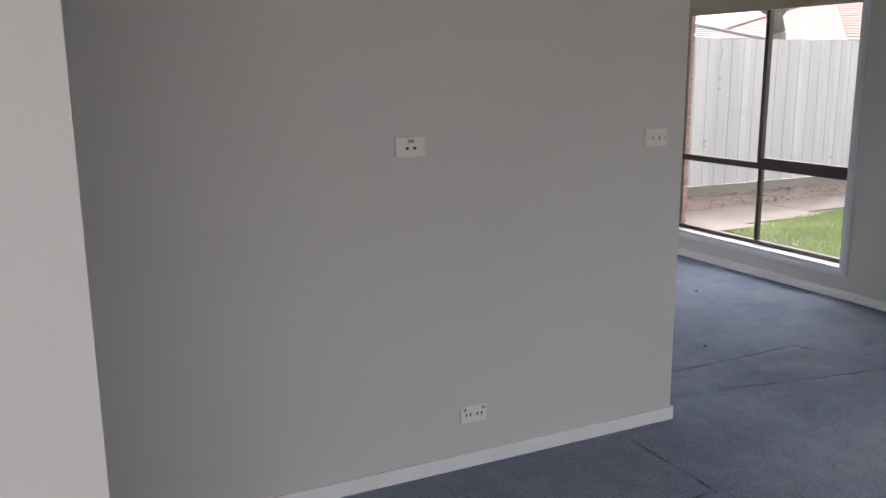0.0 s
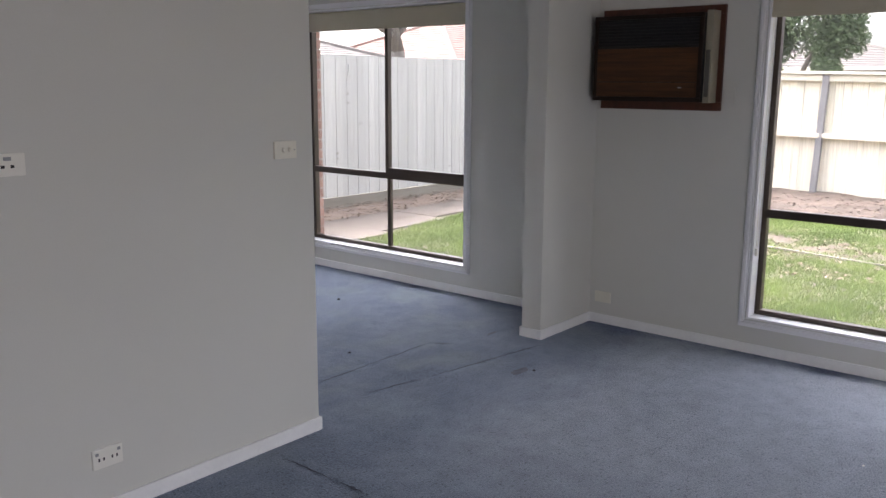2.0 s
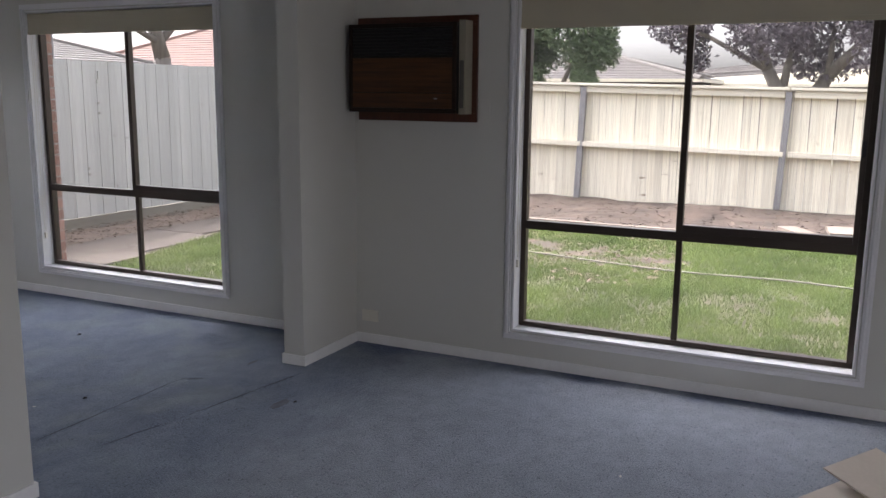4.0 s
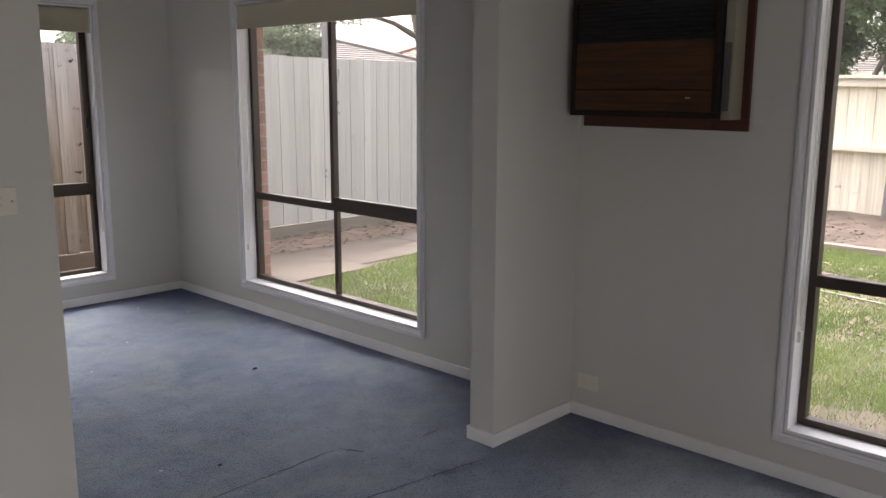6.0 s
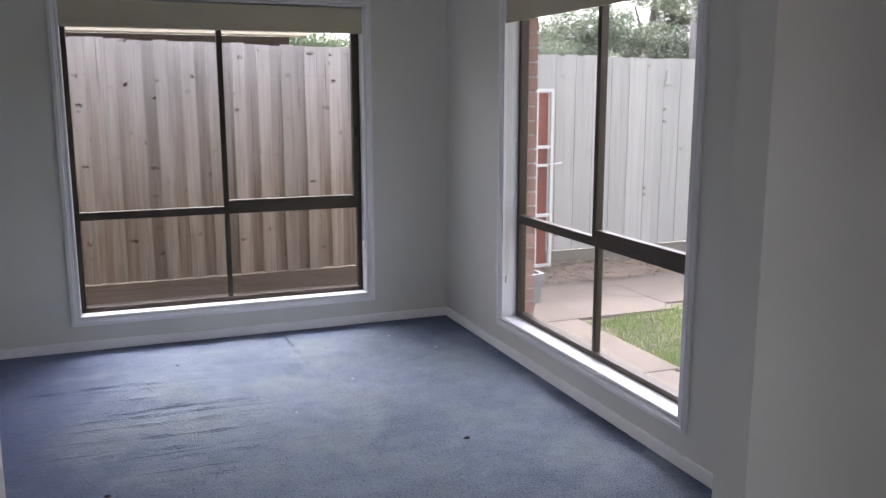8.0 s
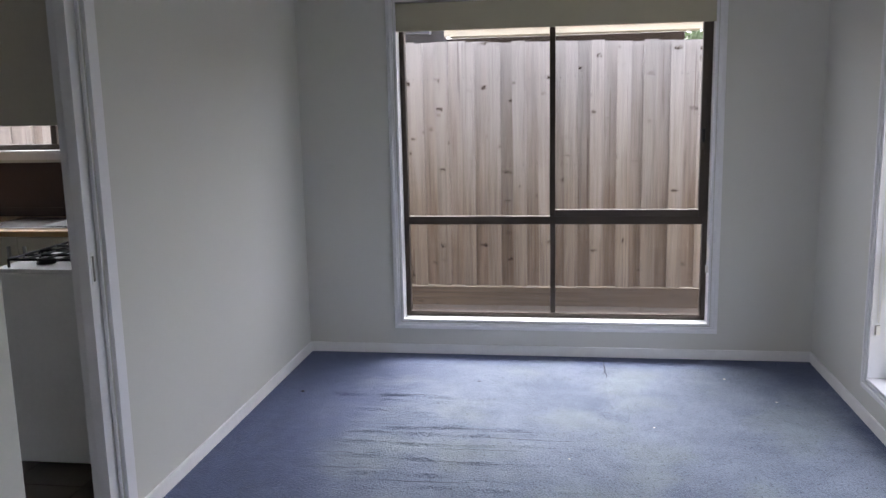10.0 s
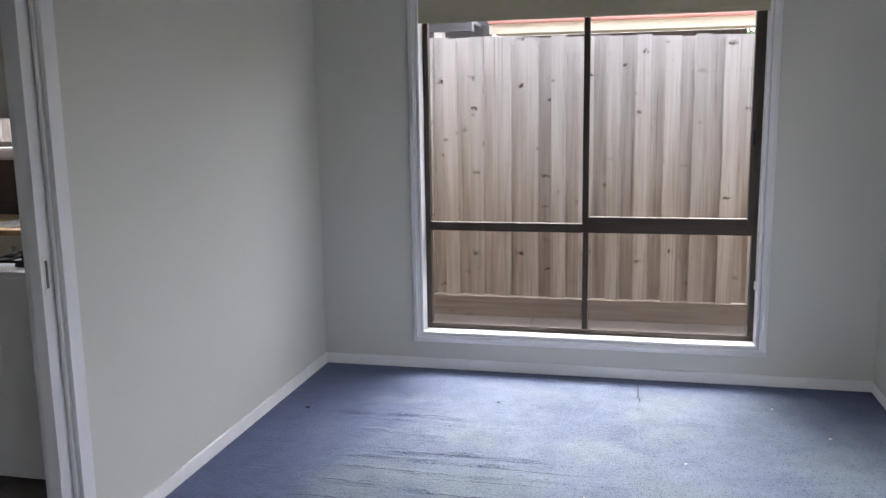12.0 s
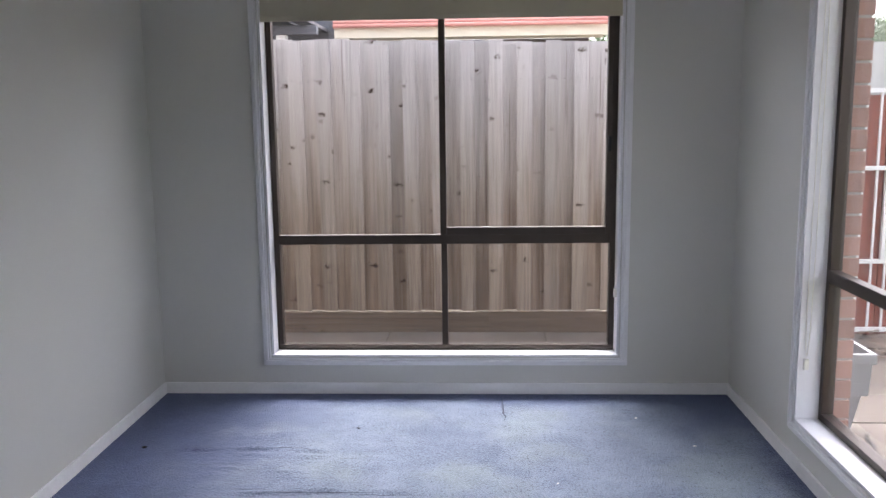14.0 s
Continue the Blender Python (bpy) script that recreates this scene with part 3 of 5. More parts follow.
M_N = window("window_1", (W_N[0], YN, 0), 0.0, W_N[1] - W_N[0], 1.966, "brown aluminium sliding window with white trim facing a fence")
M_E = window("window_2", (XE, W_E[1], 0), -math.pi / 2, W_E[1] - W_E[0], 1.978, "brown aluminium sliding window with white trim facing the yard", 0.028, HAZY)
M_F = window("window_3", (XE, W_F[1], 0), -math.pi / 2, W_F[1] - W_F[0], 1.932, "brown aluminium sliding window with white trim facing the lawn", glass=HAZY)

# ---- outside: ground ----


def leaf_material(name, base, dark, rough=0.6):
    """Thin leaves and blades: light passes through them as well as off them."""
    m = material(name, base, rough, var=0.2, scale=1.0, fine=9, bump=0.0, dark=dark)
    n, l = m.node_tree.nodes, m.node_tree.links
    p = n["Principled BSDF"]
    tr, mix = n.new("ShaderNodeBsdfTranslucent"), n.new("ShaderNodeMixShader")
    mix.inputs[0].default_value = 0.45
    l.new(p.inputs["Base Color"].links[0].from_socket, tr.inputs["Color"])
    l.new(p.outputs[0], mix.inputs[1])
    l.new(tr.outputs[0], mix.inputs[2])
    l.new(mix.outputs[0], n["Material Output"].inputs[0])
    return m


GRASS = leaf_material("grass blade", (0.20, 0.265, 0.08), (0.10, 0.155, 0.04))
LEAF = leaf_material("green leaf", (0.12, 0.175, 0.08), (0.07, 0.11, 0.045))
PLUM = leaf_material("dark purple leaf", (0.12, 0.10, 0.12), (0.075, 0.058, 0.072))
GUM = leaf_material("grey-green leaf", (0.14, 0.18, 0.105), (0.09, 0.12, 0.07))
BARK = material("grey bark", (0.16, 0.14, 0.12), 0.9, var=0.3, scale=5, fine=40, bump=0.8, stretch=(3, 3, 0.6))
TILE_RED = material("terracotta roof tile", (0.19, 0.112, 0.09), 0.8, var=0.15, scale=2, fine=20, bump=0.3)
TILE_GREY = material("grey-brown roof tile", (0.135, 0.12, 0.108), 0.8, var=0.15, scale=2, fine=20, bump=0.3)
CREAM = material("cream painted metal", (0.66, 0.61, 0.48), 0.5, var=0.05, scale=3, fine=40, bump=0.0)
DARKWALL = material("dark brown brick wall", (0.075, 0.055, 0.045), 0.9, var=0.2, scale=3, fine=30, bump=0.4)
GUTTER = material("salmon painted gutter", (0.55, 0.24, 0.20), 0.5, var=0.08, scale=3, fine=40, bump=0.0)
WHITEMETAL = material("white painted steel", (0.78, 0.78, 0.76), 0.45, var=0.06, scale=6, fine=60, bump=0.05)
REDWOOD = material("red-brown stained board", (0.30, 0.075, 0.04), 0.6, scale=1.0, fine=6, bump=0.2, stretch=(30, 30, 1.5), dark=(0.18, 0.045, 0.025))
GREYPLASTIC = material("grey plastic", (0.30, 0.31, 0.32), 0.5, var=0.06, scale=6, fine=60, bump=0.0)
AWNING = material("blue-grey weathered sheet", (0.10, 0.105, 0.12), 0.6, var=0.15, scale=4, fine=50, bump=0.1)
HOSE = material("pale garden hose", (0.24, 0.235, 0.18), 0.6, var=0.1, scale=6, fine=60, bump=0.0)
SLEEPER = wood_material("weathered edging timber", (0.27, 0.225, 0.185), (0.20, 0.16, 0.13), (0.12, 0.08, 0.05), 0.1, along="Y", knots=0.1)


def from_lists(name, v, f, mat, **tags):
    me = bpy.data.meshes.new(name)
    me.from_pydata(v, [], f)
    me.materials.append(mat)
    ob = new(name, me)
    PLACE[ob] = Vector((0, 0, 0))
    return tagged(ob, **tags)


def wavy_sheet(name, x0, x1, y0, y1, nx, ny, height, mat, label):
    v = [(x0 + (x1 - x0) * i / nx, y0 + (y1 - y0) * j / ny) for j in range(ny + 1) for i in range(nx + 1)]
    f = [(j * (nx + 1) + i, j * (nx + 1) + i + 1, (j + 1) * (nx + 1) + i + 1, (j + 1) * (nx + 1) + i) for j in range(ny) for i in range(nx)]
    ob = from_lists(name, [(x, y, height(x, y)) for x, y in v], f, mat, label=label, kind="structure")
    ob.data.shade_smooth()
    return ob


structure("ground", boxes((-400, 400, -400, 400, GZ - 0.4, GZ - 0.045)), LAWN, "patchy lawn and bare earth")
wavy_sheet("ground_lawn", 5.33, 11.0, -6, 6.9, 110, 240, lambda x, y: GZ - 0.012 + 0.008 * noise.noise((x * 1.3, y * 1.3, 3)), LAWN, "patchy mown lawn with bare earth")


def bed_height(x, y):
    heap = 0.16 * math.exp(-((x - 12.2) / 0.35) ** 2 - ((y - 1.95) / 0.45) ** 2)
    return GZ + 0.02 + 0.03 * noise.noise((x * 1.7, y * 1.7, 8)) + 0.012 * noise.noise((x * 7, y * 7, 1)) + heap + 0.05 * (x - 11) / 2


wavy_sheet("ground_bed", 10.95, 13.4, -6, 8.3, 60, 300, bed_height, SOIL, "bare brown garden bed along the fence")
wavy_sheet("ground_mulch", 5.4, 13.0, 7.55, 8.3, 190, 24, lambda x, y: GZ - 0.03 + 0.05 * (y - 7.55) + 0.025 * noise.noise((x * 5, y * 5, 4)), MULCH, "brown leaf litter below the fence")
wavy_sheet("ground_verge", 8.9, 11.2, 6.6, 7.7, 40, 24, lambda x, y: GZ - 0.03 + 0.02 * noise.noise((x * 5, y * 5, 4)), MULCH, "brown leaf litter beside the path")


# ---- concrete path, in slabs ----
def slabs():
    root = thing("pavement", (6.0, 7.0, GZ - 0.03), "pale cracked concrete path slabs", "path", kind="structure")
    rng = random.Random(3)
    rows = [(5.33, 5.96, 4.05, 5.20), (5.33, 6.02, 5.21, 6.42), (5.33, 6.9, 6.43, 7.58), (6.91, 8.1, 6.62, 7.58), (8.11, 9.4, 6.85, 7.62), (9.41, 10.7, 7.0, 7.7)]
    for x in range(7):
        rows.append((-2.3 + 1.09 * x, -1.22 + 1.09 * x, 6.94, 8.19))
    rows.append((5.33, 6.4, 7.59, 8.19))
    for x0, x1, y0, y1 in rows:
        bm = boxes((x0, x1, y0, y1, GZ - 0.1, GZ + 0.004 + rng.uniform(-0.002, 0.002)), bevel=0.003)
        box(bm, x0 - 0.009, x1 + 0.009, y0 - 0.009, y1 + 0.009, GZ - 0.09, GZ - 0.004 + rng.uniform(-0.002, 0.002))
        part("slab", bm, CONCRETE, root)
    # cracks run through the slabs
    JOINT = material("dirt in the cracks", (0.035, 0.03, 0.024), 0.95, var=0.3, scale=30, fine=120, bump=0.3)
    for x, y, a, n in ((6.1, 6.5, 0.55, 40), (6.9, 6.75, 1.9, 22), (7.3, 6.9, 0.2, 45), (8.4, 7.1, 0.4, 30), (5.4, 7.2, -0.3, 35), (5.42, 5.9, 0.9, 20), (5.5, 4.6, 1.2, 24), (3.1, 7.4, 0.7, 22), (4.3, 7.1, 1.3, 24)):
        v, f = [], []
        for i in range(n):
            a += rng.gauss(0, 0.22)
            x, y = x + 0.025 * math.cos(a), y + 0.025 * math.sin(a)
            w = 0.006 * math.sin(math.pi * (i + 0.5) / n) + 0.0015
            k = len(v)
            v += [(x + w * math.sin(a), y - w * math.cos(a), GZ + 0.0125), (x - w * math.sin(a), y + w * math.cos(a), GZ + 0.0125)]
            if i:
                f.append((k - 2, k, k + 1, k - 1))
        me = bpy.data.meshes.new("crack")
        me.from_pydata(v, [], f)
        me.materials.append(JOINT)
        crack = new("crack", me)
        crack.parent = root
        crack.location = -PLACE[root]


slabs()


# ---- grass, litter ----
def grass():
    rng = random.Random(21)
    v, f = [], []

    def blade(x, y, z, h, w):
        a, lean = rng.uniform(0, 6.28), rng.uniform(0.1, 0.7) * h
        dx, dy = math.cos(a) * w, math.sin(a) * w
        b = rng.uniform(0, 6.28)
        i = len(v)
        v.extend([(x - dx, y - dy, z), (x + dx, y + dy, z), (x + lean * math.cos(b), y + lean * math.sin(b), z + h)])
        f.append((i, i + 1, i + 2))

    for _ in range(460000):
        x, y = 5.36 + 5.7 * rng.random() ** 1.25, rng.uniform(-3.5, 6.9)
        if (x < 6.02 and y > 4.0) or y > 6.42 + 0.17 * (x - 6.3) - 0.12 * rng.random():
            continue
        d = noise.noise((x * 0.9, y * 0.9, 11)) + 0.7 * noise.noise((x * 2.6, y * 2.6, 5)) + 0.35 * noise.noise((x * 8, y * 8, 2))
        bare = 1.1 * math.exp(-((x - 9.1) / 0.5) ** 2 - ((y - 2.6) / 1.0) ** 2) + 1.5 * math.exp(-((x - 8.6) / 1.1) ** 2 - ((y - 4.5) / 0.9) ** 2) + 1.5 * math.exp(-((x - 8.7) / 0.7) ** 2 - ((y - 2.9) / 0.8) ** 2)
        if d < rng.uniform(-1.15, 0.15) + min(0.85, bare) or (x < (6.3 if y < 2.3 else 5.75) + 0.25 * noise.noise((y * 2.1, 4, 0)) and rng.random() < 0.8):
            continue
        far, tall = (x - 5.3) / 6, max(0.0, noise.noise((x * 3.1, y * 3.1, 7)) + 0.15)
        blade(x, y, GZ - 0.018, rng.uniform(0.018, 0.045) + 0.06 * tall * rng.random(), 0.003 + 0.004 * far)
    from_lists("lawn_grass", v, f, GRASS, label="short patchy green grass on the lawn", category="grass", kind="stuff")


grass()


def litter(name, x0, x1, y0, y1, n, size, z, mat, label, seed):
    rng = random.Random(seed)
    v, f = [], []
    for _ in range(n):
        x, y, a, s = rng.uniform(x0, x1), rng.uniform(y0, y1), rng.uniform(0, 6.28), size * rng.uniform(0.4, 1.3)
        zz = z(x, y) + rng.uniform(0.004, 0.02)
        c, d = math.cos(a) * s, math.sin(a) * s
        t1, t2 = rng.uniform(-0.4, 0.4) * s, rng.uniform(-0.4, 0.4) * s
        i = len(v)
        v.extend([(x - c, y - d, zz), (x - d * 0.35, y + c * 0.35, zz + t1), (x + c, y + d, zz + t2), (x + d * 0.35, y - c * 0.35, zz)])
        f.append((i, i + 1, i + 2, i + 3))
    from_lists(name, v, f, mat, label=label, category="leaf litter", kind="stuff")


litter("leaf_litter", 5.5, 12.9, 7.45, 8.19, 3500, 0.028, lambda x, y: GZ + 0.01 + 0.04 * max(0, y - 7.6), MULCH, "fallen brown leaves beside the path", 6)
litter("twig_litter", 7.7, 10.2, 1.6, 5.4, 3000, 0.032, lambda x, y: GZ - 0.012, MULCH, "dry twigs and leaves on the bare lawn", 12)
litter("bark_litter", 11.0, 13.1, -4, 8.0, 4500, 0.03, bed_height, SOIL, "brown bark and twigs on the garden bed", 7)
litter("pale_litter", 11.0, 13.1, -4, 8.0, 1500, 0.03, bed_height, MULCH, "small brown chips on the garden bed", 9)


# ---- garden edging, hose and boards ----
def edging():
    for i, (a, b) in enumerate((((10.88, 6.6), (10.93, 4.5)), ((10.93, 4.5), (10.86, 2.45)), ((10.86, 2.44), (10.84, 0.5)), ((10.84, 0.5), (10.9, -1.6)), ((10.9, -1.6), (10.95, -4)))):
        bm = boxes((-0.05, 0.05, 0, math.dist(a, b), 0, 0.085), bevel=0.01)
        m = Matrix.Translation((a[0], a[1], GZ - 0.03)) @ Matrix.Rotation(math.atan2(b[1] - a[1], b[0] - a[0]) - math.pi / 2, 4, "Z")
        bmesh.ops.transform(bm, matrix=m, verts=bm.verts)
        solid("garden_edging", bm, SLEEPER, "weathered timber sleeper edging the garden bed", "edging", group="garden edging")
    for x0, y0, w, d, a in ((11.15, 0.55, 0.9, 0.22, 0.5), (11.5, 0.1, 0.6, 0.4, 0.1)):
        bm = boxes((-w / 2, w / 2, -d / 2, d / 2, 0, 0.05), bevel=0.006)
        bmesh.ops.transform(bm, matrix=Matrix.Translation((x0, y0, bed_height(x0, y0) + 0.02)) @ Matrix.Rotation(a, 4, "Z"), verts=bm.verts)
        solid("loose_plank", bm, SLEEPER, "pale loose plank lying on the garden bed", "plank", group="loose planks")


edging()


def hose():
    cu = bpy.data.curves.new("garden_hose", "CURVE")
    cu.dimensions, cu.bevel_depth, cu.bevel_resolution = "3D", 0.009, 2
    pts = [(9.3, 4.4), (8.85, 3.4), (8.8, 3.0), (8.62, 2.3), (8.55, 1.8), (8.48, 1.42), (8.56, 0.8), (8.58, 0.26), (8.3, -0.6)]
    sp = cu.splines.new("NURBS")
    sp.points.add(len(pts) - 1)
    for p, (x, y) in zip(sp.points, pts):
        p.co = (x, y, GZ + 0.015, 1)
    sp.use_endpoint_u, sp.order_u = True, 4
    cu.materials.append(HOSE)
    ob = new("garden_hose", cu)
    tagged(ob, label="pale garden hose lying across the grass", category="hose")
    PLACE[ob] = Vector((0, 0, 0))


hose()


# ---- trees ----
def tree(name, base, trunks, blobs, leaves, size, leaf_mat, label, seed):
    rng = random.Random(seed)
    root = thing(name, base, label, "tree")
    bm = bmesh.new()
    for pts, r in trunks:
        for i in range(len(pts) - 1):
            k0, k1 = i / (len(pts) - 1), (i + 1) / (len(pts) - 1)
            tube(bm, pts[i], pts[i + 1], r * (1 - 0.7 * k0), r * (1 - 0.7 * k1), 8)
    part("trunk", bm, BARK, root, smooth=True)
    v, f = [], []
    total = sum(b[3] * b[4] for b in blobs)
    for cx, cy, cz, rx, rz in blobs:
        for _ in range(int(leaves * rx * rz / total)):
            d = Vector((rng.gauss(0, 1), rng.gauss(0, 1), rng.gauss(0, 1))).normalized() * rng.random() ** 0.45
            p = Vector((cx + d.x * rx, cy + d.y * rx, cz + d.z * rz))
            if noise.noise(p * 1.6 + Vector((seed, 0, 0))) < -0.12:
                continue
            u = Vector((rng.gauss(0, 1), rng.gauss(0, 1), rng.gauss(0, 1))).normalized()
            w = u.orthogonal().normalized()
            s = size * rng.uniform(0.5, 1.3)
            i = len(v)
            v.extend([tuple(p - u * s), tuple(p + w * s * 0.45), tuple(p + u * s), tuple(p - w * s * 0.45)])
            f.append((i, i + 1, i + 2, i + 3))
    me = bpy.data.meshes.new("crown")
    me.from_pydata(v, [], f)
    me.materials.append(leaf_mat)
    crown = new("crown", me)
    crown.parent = root
    crown.location = -Vector(base)
    return root


tree("green_tree", (14.9, 4.9, GZ), [([(14.9, 4.9, GZ), (14.8, 5.0, 1.4), (14.6, 5.3, 3.0)], 0.10), ([(14.85, 4.95, 1.2), (14.5, 4.4, 2.2), (14.3, 4.1, 2.8)], 0.05), ([(14.85, 5.0, 1.2), (15, 5.8, 2.2)], 0.05)],
    [(14.6, 4.15, 2.6, 0.5, 0.45), (14.6, 4.55, 2.55, 0.62, 0.5), (14.8, 5.1, 2.9, 0.8, 0.7), (14.5, 4.3, 2.1, 0.35, 0.3), (14.3, 4.15, 1.75, 0.25, 0.25), (15.0, 5.5, 2.2, 0.6, 0.5), (14.7, 4.6, 3.5, 1.1, 0.7), (14.6, 5.2, 2.3, 0.5, 0.4), (14.5, 4.85, 2.4, 0.6, 0.45), (14.6, 4.7, 2.8, 0.55, 0.4), (14.4, 4.55, 1.9, 0.3, 0.22), (14.4, 5.0, 1.9, 0.4, 0.28), (14.5, 3.95, 2.3, 0.35, 0.35)],
    37000, 0.046, LEAF, "leafy green tree hanging over the back fence", 31)
tree("plum_tree", (15.2, 0.95, GZ), [([(15.2, 0.95, GZ), (15.2, 1.0, 1.2), (15.1, 1.42, 2.0), (15.0, 1.75, 3.0)], 0.17), ([(15.2, 1.0, 1.1), (15.2, 0.55, 1.9), (15.1, -0.15, 2.7)], 0.15), ([(15.15, 1.2, 1.6), (15.2, 1.1, 2.3), (15.1, 0.8, 3.2)], 0.08), ([(15.1, 1.42, 2.0), (14.9, 2.3, 2.5), (14.8, 2.9, 2.75)], 0.05), ([(15.2, 0.55, 1.9), (15.3, 0.5, 2.9)], 0.06)],
    [(15.0, 2.75, 2.65, 0.6, 0.4), (15.1, 1.6, 2.75, 0.9, 0.5), (15.2, 0.4, 2.75, 1.0, 0.6), (15.2, -0.7, 2.55, 0.9, 0.65), (15.2, 0.7, 3.6, 1.9, 0.7), (15.0, 2.5, 2.15, 0.22, 0.2), (15.3, 0.6, 2.05, 0.6, 0.25), (15.1, 1.3, 2.35, 0.7, 0.3), (15.2, 0.0, 2.3, 0.8, 0.4), (15.3, -0.9, 2.1, 0.8, 0.35), (15.0, 2.2, 2.5, 0.5, 0.3)],
    32000, 0.05, PLUM, "dark purple-leaved plum tree behind the back fence", 32)
tree("gum_tree", (15.3, 14.1, GZ), [([(15.3, 14.1, GZ), (15.25, 14.1, 2.3), (15.0, 14.2, 3.4), (14.6, 14.2, 4.4)], 0.24), ([(15.25, 14.1, 2.7), (16.0, 14.1, 3.3), (16.8, 14.2, 3.8)], 0.10), ([(15.25, 14.1, 2.6), (14.3, 14.1, 2.95), (13.4, 14.1, 3.1)], 0.08)],
    [(13.3, 14.2, 3.2, 0.9, 0.35), (14.6, 14.2, 4.4, 1.5, 0.8), (16.8, 14.3, 4.0, 1.1, 0.6), (12.4, 14.5, 3.6, 0.9, 0.6)], 24000, 0.045, GUM, "tall grey-green gum tree beyond the fence", 33)
tree("gum_tree", (20.6, 27, GZ), [([(20.6, 27, GZ), (20.6, 27, 3.0), (20.9, 27, 5.5)], 0.25), ([(20.6, 27, 2.8), (21.6, 27, 4.2)], 0.12), ([(20.6, 27, 3.0), (20.0, 27, 4.6)], 0.1)],
    [(20.8, 27, 5.6, 1.4, 1.2), (21.9, 27, 4.3, 1.1, 0.9), (20.9, 27, 3.6, 0.7, 0.5), (23.0, 27, 5.2, 1.2, 0.9)], 26000, 0.07, GUM, "tall dark gum tree far beyond the fence", 37)
tree("far_tree", (15.5, 24, GZ), [([(15.5, 24, GZ), (15.5, 24, 2.5)], 0.25)], [(14.2, 24, 2.9, 1.5, 0.8), (16.5, 24, 3.3, 1.8, 1.0), (18.5, 24, 3.0, 1.4, 0.8), (12.5, 24, 2.8, 1.2, 0.7), (19.4, 24, 2.95, 0.9, 0.5)], 50000, 0.065, GUM, "rounded green tree beyond the fence", 34)
tree("far_tree", (9.6, 15, GZ), [([(9.6, 15, GZ), (9.6, 15, 2.0)], 0.15)], [(9.2, 15, 2.35, 0.9, 0.45), (10.4, 15, 2.2, 0.8, 0.35), (8.3, 15, 2.2, 0.7, 0.5), (11.3, 15, 2.1, 0.7, 0.3)], 30000, 0.035, GUM, "rounded green tree beyond the fence", 35)
tree("green_shrub", (5.6, 12.4, GZ), [([(5.6, 12.4, GZ), (5.6, 12.4, 1.6)], 0.08)], [(5.4, 12.4, 2.15, 0.5, 0.3), (5.9, 12.5, 2.0, 0.5, 0.35)], 6000, 0.035, LEAF, "green garden tree beside the neighbouring house", 36)


# ---- neighbouring houses ----
def hip_house(name, x0, x1, y0, y1, eave, ridge, tile, label):
    root = thing(name, ((x0 + x1) / 2, (y0 + y1) / 2, GZ), label, "house")
    part("wall", boxes((x0 + 0.5, x1 - 0.5, y0 + 0.5, y1 - 0.5, GZ, eave)), DARKWALL, root)
    part("gutter", boxes((x0, x1, y0 - 0.06, y0, eave - 0.12, eave + 0.02), (x0 - 0.06, x0, y0, y1, eave - 0.12, eave + 0.02), (x1, x1 + 0.06, y0, y1, eave - 0.12, eave + 0.02)), CREAM, root)
    bm = bmesh.new()
    h = min(x1 - x0, y1 - y0) / 2
    n = int(h / 0.33)
    for k in range(n):
        a, b = k * h / n, (k + 1) * h / n
        za, zb = eave + (ridge - eave) * k / n, eave + (ridge - eave) * (k + 1) / n
        lo = [bm.verts.new(p) for p in ((x0 + a, y0 + a, za + 0.03), (x1 - a, y0 + a, za + 0.03), (x1 - a, y1 - a, za + 0.03), (x0 + a, y1 - a, za + 0.03))]
        up = [bm.verts.new(p) for p in ((x0 + b, y0 + b, zb), (x1 - b, y0 + b, zb), (x1 - b, y1 - b, zb), (x0 + b, y1 - b, zb))]
        dn = [bm.verts.new((v.co.x, v.co.y, za)) for v in lo]
        for i in range(4):
            j = (i + 1) % 4
            bm.faces.new((lo[i], lo[j], up[j], up[i]))
            bm.faces.new((dn[i], dn[j], lo[j], lo[i]))
    roof = part("roof", bm, tile, root)
    bm = bmesh.new()
    ends = [(x0 + h, (y0 + y1) / 2, ridge), (x1 - h, (y0 + y1) / 2, ridge)]
    tube(bm, ends[0], (ends[1][0] + 0.01, ends[1][1], ends[1][2]), 0.14, n=8)
    for (cx, cy), e in (((x0, y0), ends[0]), ((x1, y0), ends[1]), ((x0, y1), ends[0]), ((x1, y1), ends[1])):
        tube(bm, (cx, cy, eave + 0.03), e, 0.13, n=8)
    part("ridge_capping", bm, tile, roof)
    return root


hip_house("neighbour_house", 15.5, 34, 30, 39, 2.45, 3.9, TILE_GREY, "single-storey house with a low grey-brown tiled roof")
hip_house("neighbour_house", 33.5, 52, 27, 40, 2.45, 5.2, TILE_RED, "single-storey house with an orange tiled hip roof")
hip_house("neighbour_house", 38, 50, 6.0, 17, 2.3, 3.6, TILE_GREY, "single-storey house with a pale grey tiled roof")
hip_house("neighbour_house", 62, 76, -16, 15, 2.7, 3.95, TILE_GREY, "single-storey house with a long grey tiled roof")
hip_house("neighbour_house", 44, 56, -8, 8.2, 2.2, 2.95, CREAM, "low cream-roofed house behind the trees")


